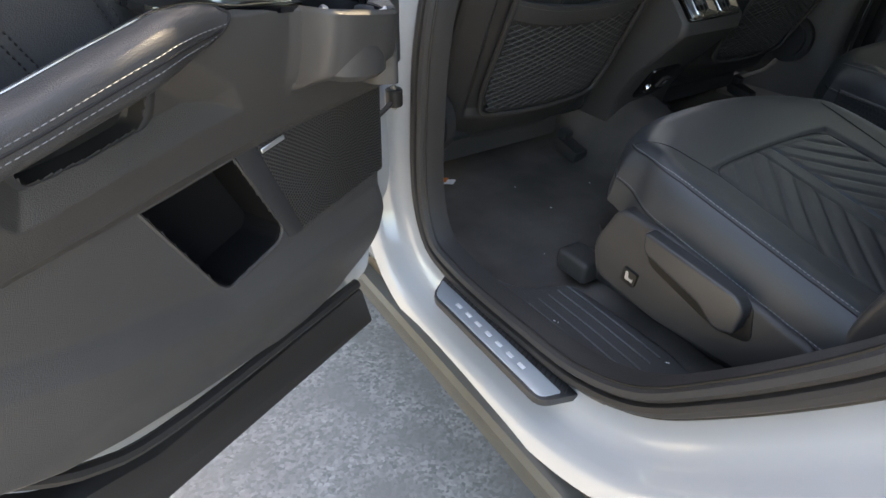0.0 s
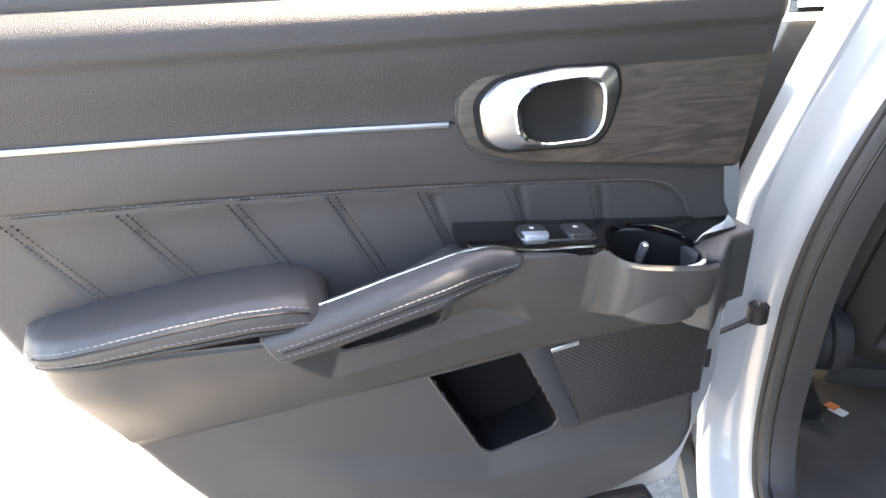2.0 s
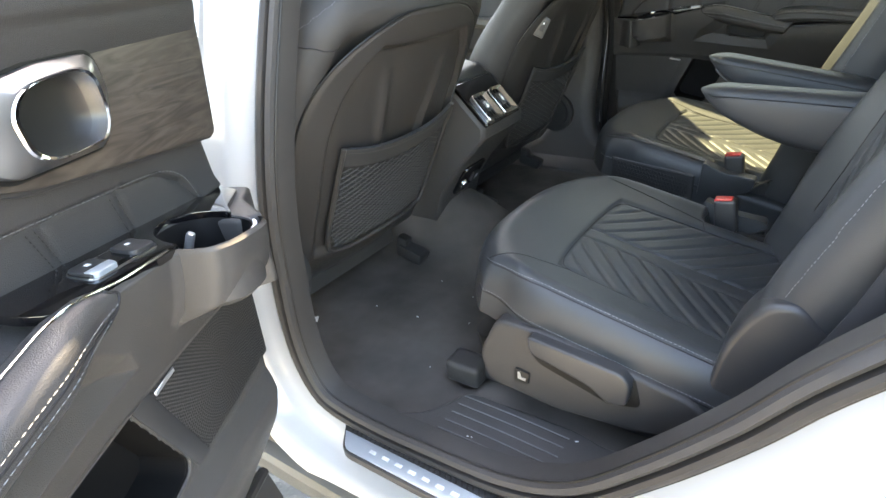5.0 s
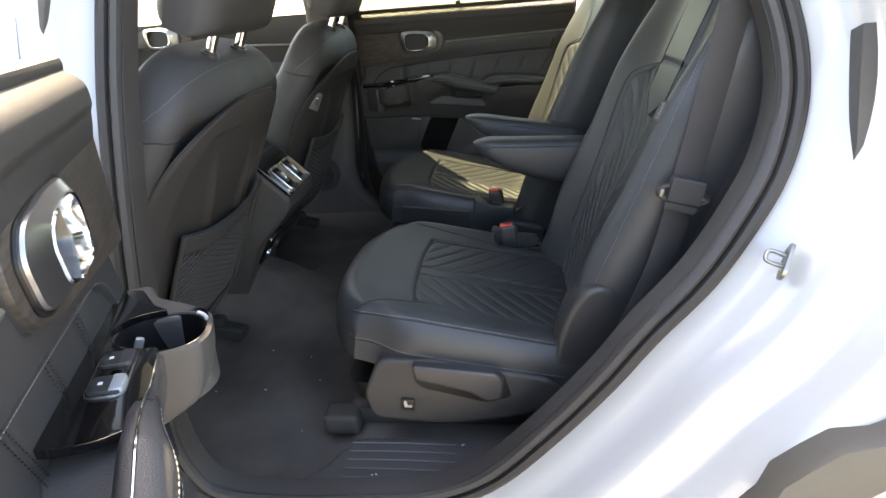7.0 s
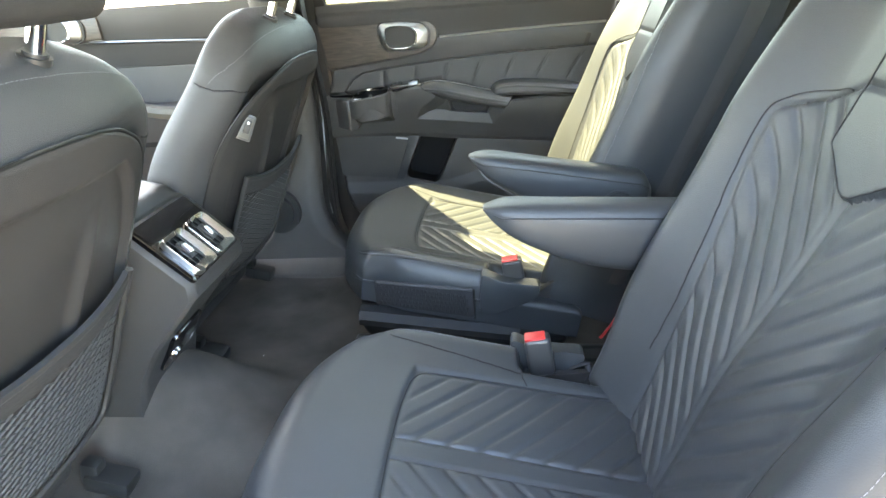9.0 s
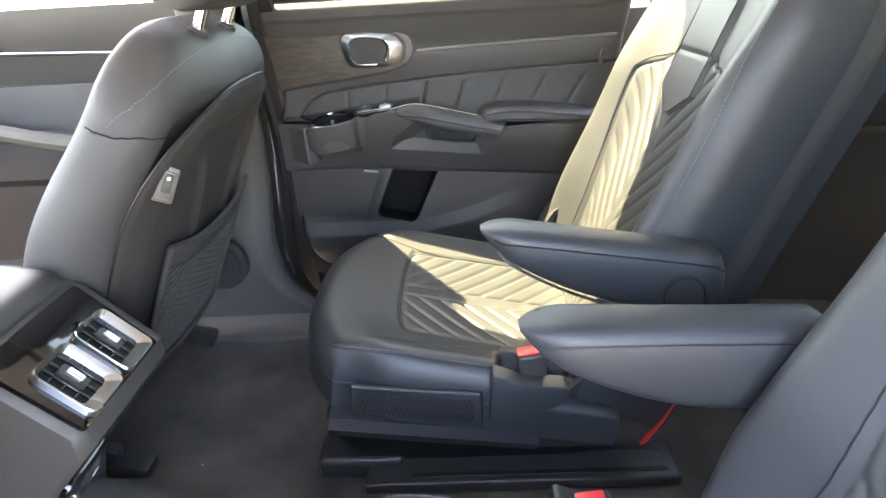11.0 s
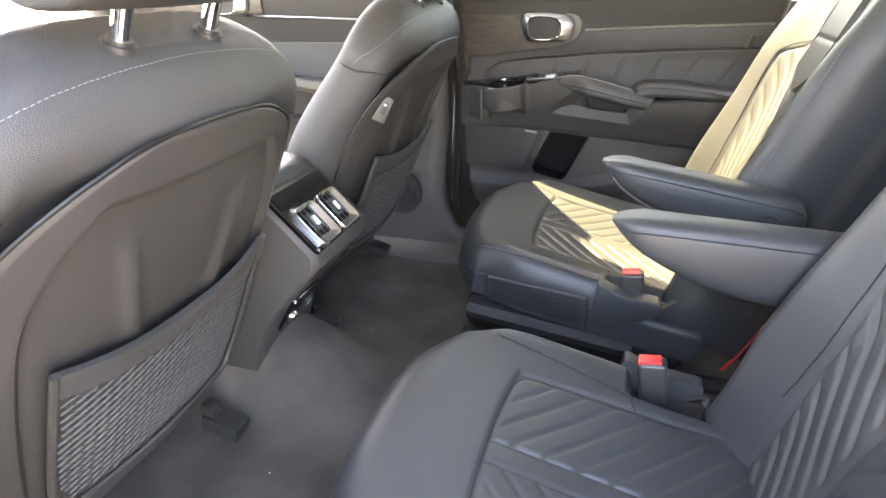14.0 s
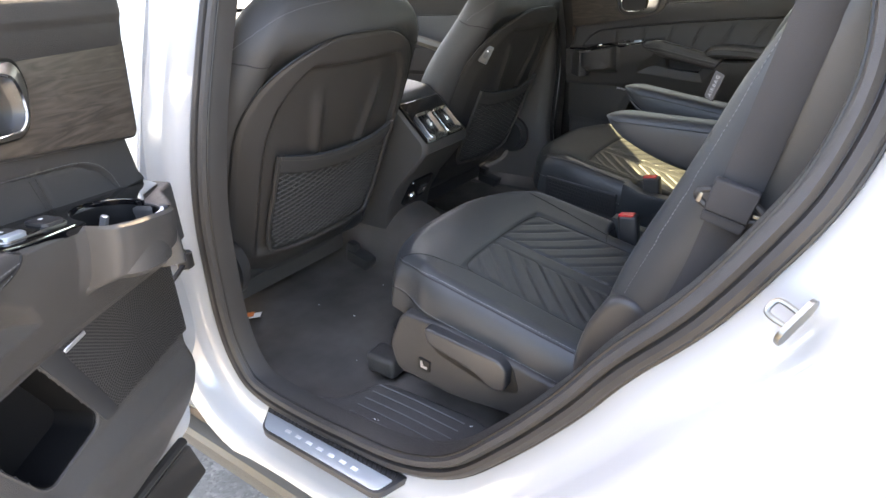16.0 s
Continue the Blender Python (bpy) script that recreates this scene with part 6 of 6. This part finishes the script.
def scuff_plate():
    p = thing("scuff_plate", "brushed metal door sill scuff plate with raised lettering shapes", "scuff plate")
    base = rounded([(0.120, -0.782), (0.168, -0.848), (0.462, -0.848), (0.482, -0.788)], [0.004, 0.02, 0.02, 0.004], 5)
    part("backing", plate(base, 0.478, 0.012, 0.002), SMOOTH, p, "black plastic backing")
    metal = rounded([(0.142, -0.808), (0.170, -0.842), (0.456, -0.842), (0.466, -0.808)], [0.004, 0.014, 0.014, 0.004], 5)
    part("metal_strip", plate(metal, 0.4805, 0.004, 0.001), BRUSHED, p, "brushed aluminium strip")
    for k in range(7):
        part("letter_shape", box(0.222 + 0.0285 * k, -0.825, 0.4812, 0.0140, 0.0070, 0.0012, 0.0003, 1), WHITEPL, p, "pale raised letter shape")
    for k in range(30):
        part("ridge", box(0.150 + 0.0108 * k, -0.796, 0.4785, 0.0035, 0.020, 0.0016, 0.0005, 1, (0, 0, 30)), RUBBER, p)


scuff_plate()


def striker():
    s = thing("door_striker", "zinc plated steel door striker on the white pillar", "door striker")
    up = Vector((0.022, 0.032, 0.031)).normalized()
    n = Vector((-0.023, 0.012, 0.010)).normalized()
    n = (n - up * n.dot(up)).normalized()
    m = frame_of(Vector((0.972, -0.812, 0.965)), n.cross(up), up, n) @ Matrix.Scale(0.78, 4)
    part("plate", plate(rounded([(-0.018, -0.032), (0.018, -0.032), (0.018, 0.032), (-0.018, 0.032)], 0.016, 6), 0.003, 0.006, 0.001), STEEL, s, "", m)
    tube("loop", [(0.0, -0.010, 0.0), (0.0, -0.011, 0.022), (0.0, -0.007, 0.030), (0.0, 0.007, 0.030), (0.0, 0.011, 0.022), (0.0, 0.010, 0.0)], 0.0035, STEEL, s, "bent steel loop", m=m, n=36, up=(1, 0, 0))
    for z in (-0.019, 0.019):
        part("bolt", cyl((0, z, 0.002), (0, z, 0.005), 0.005, 6, 0.001), STEEL, s, "", m)


striker()


def check_strap():
    s = thing("door_check_strap", "black steel door check strap at the pillar", "check strap")
    tube("strap", [(-0.002, -0.815, 0.790), (0.02, -0.850, 0.780), (0.045, -0.90, 0.768)], 0.0055, RUBBER, s, flat=0.6)
    part("bracket", cyl((0.002, -0.822, 0.776), (0.002, -0.822, 0.806), 0.015, 20), RUBBER, s)
    part("pin", cyl((0.002, -0.822, 0.770), (0.002, -0.822, 0.812), 0.006), STEEL, s)
    part("plug", box(0.045, -0.905, 0.735, 0.02, 0.03, 0.036, 0.006), RUBBER, s)


check_strap()


def small_things():
    t = thing("warning_tag", "small orange and white label at the front seat rail", "label")
    part("card", box(-0.176, -0.586, 0.486, 0.036, 0.016, 0.003, 0.001, 1, (20, -14, 25)), WHITEPL, t)
    part("orange_band", box(-0.190, -0.592, 0.4865, 0.024, 0.015, 0.003, 0.001, 1, (20, -14, 25)), ORANGE, t)
    r = thing("rail_cover", "black plastic seat rail cover on the carpet", "seat rail")
    part("cover", box(0.57, 0.152, 0.506, 0.54, 0.085, 0.024, 0.007, 3), SMOOTH, r)
    for y in (0.128, 0.176):
        part("slot", box(0.60, y, 0.5185, 0.44, 0.010, 0.002, 0.0008, 1), DARK, r, "dark rail slot")
    part("front_cap", box(0.290, 0.186, 0.512, 0.155, 0.072, 0.046, 0.014, 4), SMOOTH, r)
    part("latch", box(0.318, 0.176, 0.539, 0.034, 0.030, 0.014, 0.004, 2), DARK, r, "small black latch")
    r = thing("rail_cover", "black plastic seat rail cover on the carpet", "seat rail")
    part("cover", box(0.53, -0.55, 0.515, 0.50, 0.06, 0.04, 0.01), SMOOTH, r)
    part("front_cap", box(0.268, -0.582, 0.512, 0.075, 0.058, 0.046, 0.012, 4), SHELL, r)
    k = thing("release_strap", "red pull strap behind the far seat", "strap")
    tube("loop", [(0.82, 0.11, 0.70), (0.80, 0.12, 0.64), (0.775, 0.125, 0.585), (0.77, 0.13, 0.575), (0.785, 0.13, 0.60)], 0.005, RED, k, flat=0.4)


small_things()


def luggage_fittings():
    s = thing("seat_release_switch", "small black switch plate on the luggage side trim", "switch")
    part("plate", box(1.287, 0.688, 1.025, 0.044, 0.012, 0.042, 0.004, 2), SMOOTH, s)
    part("button", box(1.287, 0.680, 1.030, 0.026, 0.008, 0.022, 0.003, 2), RUBBER, s)
    part("mark", box(1.287, 0.6755, 1.031, 0.010, 0.001, 0.006, 0), WHITEPL, s)
    k = thing("cargo_latch", "small black latch recess with a grey striker on the luggage trim", "latch")
    part("recess", box(1.188, 0.688, 0.748, 0.055, 0.012, 0.062, 0.006, 2), DARK, k)
    part("striker", box(1.188, 0.680, 0.755, 0.024, 0.012, 0.024, 0.004, 2), LABEL, k, "grey metal striker")
    g = thing("luggage_shelf", "dark moulded ledge of the luggage side trim", "side trim")
    part("ledge", box(1.62, 0.672, 0.945, 0.90, 0.05, 0.022, 0.008, 2), PILLAR, g)


luggage_fittings()


# ---------------- front of the cabin ----------------
def dashboard():
    d = thing("dashboard", "black dashboard with a wide lit screen", "dashboard")
    prof = [(-1.50, 0.70), (-1.50, 1.08), (-1.15, 1.165), (-0.97, 1.150), (-0.92, 1.05), (-0.95, 0.78), (-1.05, 0.62)]
    loft("body", [[(x, y, z) for x, z in prof] for y in np.linspace(-0.70, 0.70, 12)], PLASTIC, d)
    part("screen_frame", box(-0.915, -0.22, 1.240, 0.03, 0.74, 0.135, 0.008, 2, (0, -8, 0)), GLOSS, d, "glossy black screen frame")
    part("screen", box(-0.899, -0.22, 1.243, 0.006, 0.70, 0.112, 0.002, 1, (0, -8, 0)), SCREEN, d, "lit display")
    part("screen_icon", box(-0.893, 0.06, 1.197, 0.004, 0.014, 0.009, 0, 1, (0, -8, 0)), SCREEN_BLUE, d)
    part("screen_icon", box(-0.893, -0.10, 1.197, 0.004, 0.010, 0.006, 0, 1, (0, -8, 0)), SCREEN_BLUE, d)
    for z in (1.110, 1.058):
        part("silver_trim", box(-0.915, 0.05, z, 0.02, 0.62, 0.016, 0.004), CHROME, d, "silver trim bar")
    part("hazard_button", box(-0.905, 0.02, 1.138, 0.02, 0.024, 0.020, 0.003), RED, d, "red hazard button")
    # far front door inside
    f = thing("front_door_trim", "black far front door trim with a chrome strip", "door trim")
    prof = [(0.80, 0.50), (0.785, 0.85), (0.745, 0.94), (0.74, 0.99), (0.80, 1.005), (0.80, 1.112), (0.795, 1.118), (0.790, 1.18), (0.775, 1.20), (0.770, 1.28), (0.80, 1.305), (0.87, 1.30), (0.87, 0.50)]
    loft("panel", [[(x, y, z) for y, z in prof] for x in np.linspace(-1.15, -0.12, 10)], LEATHER_DOOR, f, "blue-grey looking leather door panel")
    tube("chrome_strip", [(-1.1, 0.782, 1.205), (-0.48, 0.780, 1.186), (-0.12, 0.780, 1.172)], 0.004, CHROME, f, "thin bright chrome strip")
    stitches("stitching", [(-1.1, 0.795, 1.135), (-0.12, 0.795, 1.10)], f, up=(0, 1, 0))
    tube("pull_handle", [(-0.72, 0.745, 1.045), (-0.58, 0.730, 1.015), (-0.45, 0.735, 0.985), (-0.36, 0.75, 0.975)], 0.020, CLAD, f, "grey padded pull handle", n=24)
    part("pocket", box(-0.60, 0.778, 0.90, 0.22, 0.02, 0.06, 0.01), DARK, f)
    part("wood_panel", box(-0.80, 0.775, 1.228, 0.42, 0.02, 0.065, 0.01), WOOD, f)
    handle(f, Matrix.Translation((-1.010, -0.030, 0.078)) @ FAR_DOOR @ frame_of((0, 0, 0), (1, 0, 0), (0, 0, 1), (0, 1, 0)))


def steering_wheel():
    w = thing("steering_wheel", "black leather steering wheel with a dark hub", "steering wheel")
    m = pose(-0.66, -0.40, 1.015, 0, 65, 0)
    tube("rim", [(0.185 * math.cos(a), 0.185 * math.sin(a), 0) for a in np.linspace(0, 2 * math.pi, 25)[:-1]], 0.016, LEATHER_DOOR, w, "leather rim", m=m, n=72, closed=True, seg=10)
    part("hub", cyl((0, 0, -0.05), (0, 0, -0.005), 0.065, 28, 0.012), SMOOTH, w, "", m)
    for a in (0, 90, 270):
        c, s = math.cos(radians(a)), math.sin(radians(a))
        part("spoke", box(0.12 * c, 0.12 * s, -0.018, 0.13 if a == 0 else 0.04, 0.04 if a == 0 else 0.13, 0.018, 0.006), CHROME, w, "silver spoke", m)
    part("column", cyl((0, 0, -0.32), (0, 0, -0.05), 0.04, 20), PLASTIC, w, "", m)


dashboard()
steering_wheel()


def lint():
    """Small pale flecks of lint lying on the carpet and the sill tread."""
    rnd = random.Random(11)
    verts, faces = [], []
    for k in range(22):
        x, y = rnd.uniform(-0.20, 0.30), rnd.uniform(-0.70, 0.25)
        z = 0.4690
        if k % 4 == 0:
            x, y, z = rnd.uniform(0.30, 0.60), rnd.uniform(-0.755, -0.64), 0.5012
        a, l, w = rnd.uniform(0, 3.14), rnd.uniform(0.0010, 0.0030), rnd.uniform(0.0004, 0.0008)
        c, q = math.cos(a), math.sin(a)
        o = len(verts)
        for h in (0.0, 0.0009):
            verts += [(x + l * c - w * q, y + l * q + w * c, z + h), (x + l * c + w * q, y + l * q - w * c, z + h), (x - l * c + w * q, y - l * q - w * c, z + h), (x - l * c - w * q, y - l * q + w * c, z + h)]
        faces += [(o + 4, o + 5, o + 6, o + 7)] + [(o + i, o + (i + 1) % 4, o + 4 + (i + 1) % 4, o + 4 + i) for i in range(4)]
    tagged(link("lint", np.array(verts), faces, WHITEPL, smooth=False), "small pale flecks of lint on the black carpet", "lint", kind="stuff")


lint()
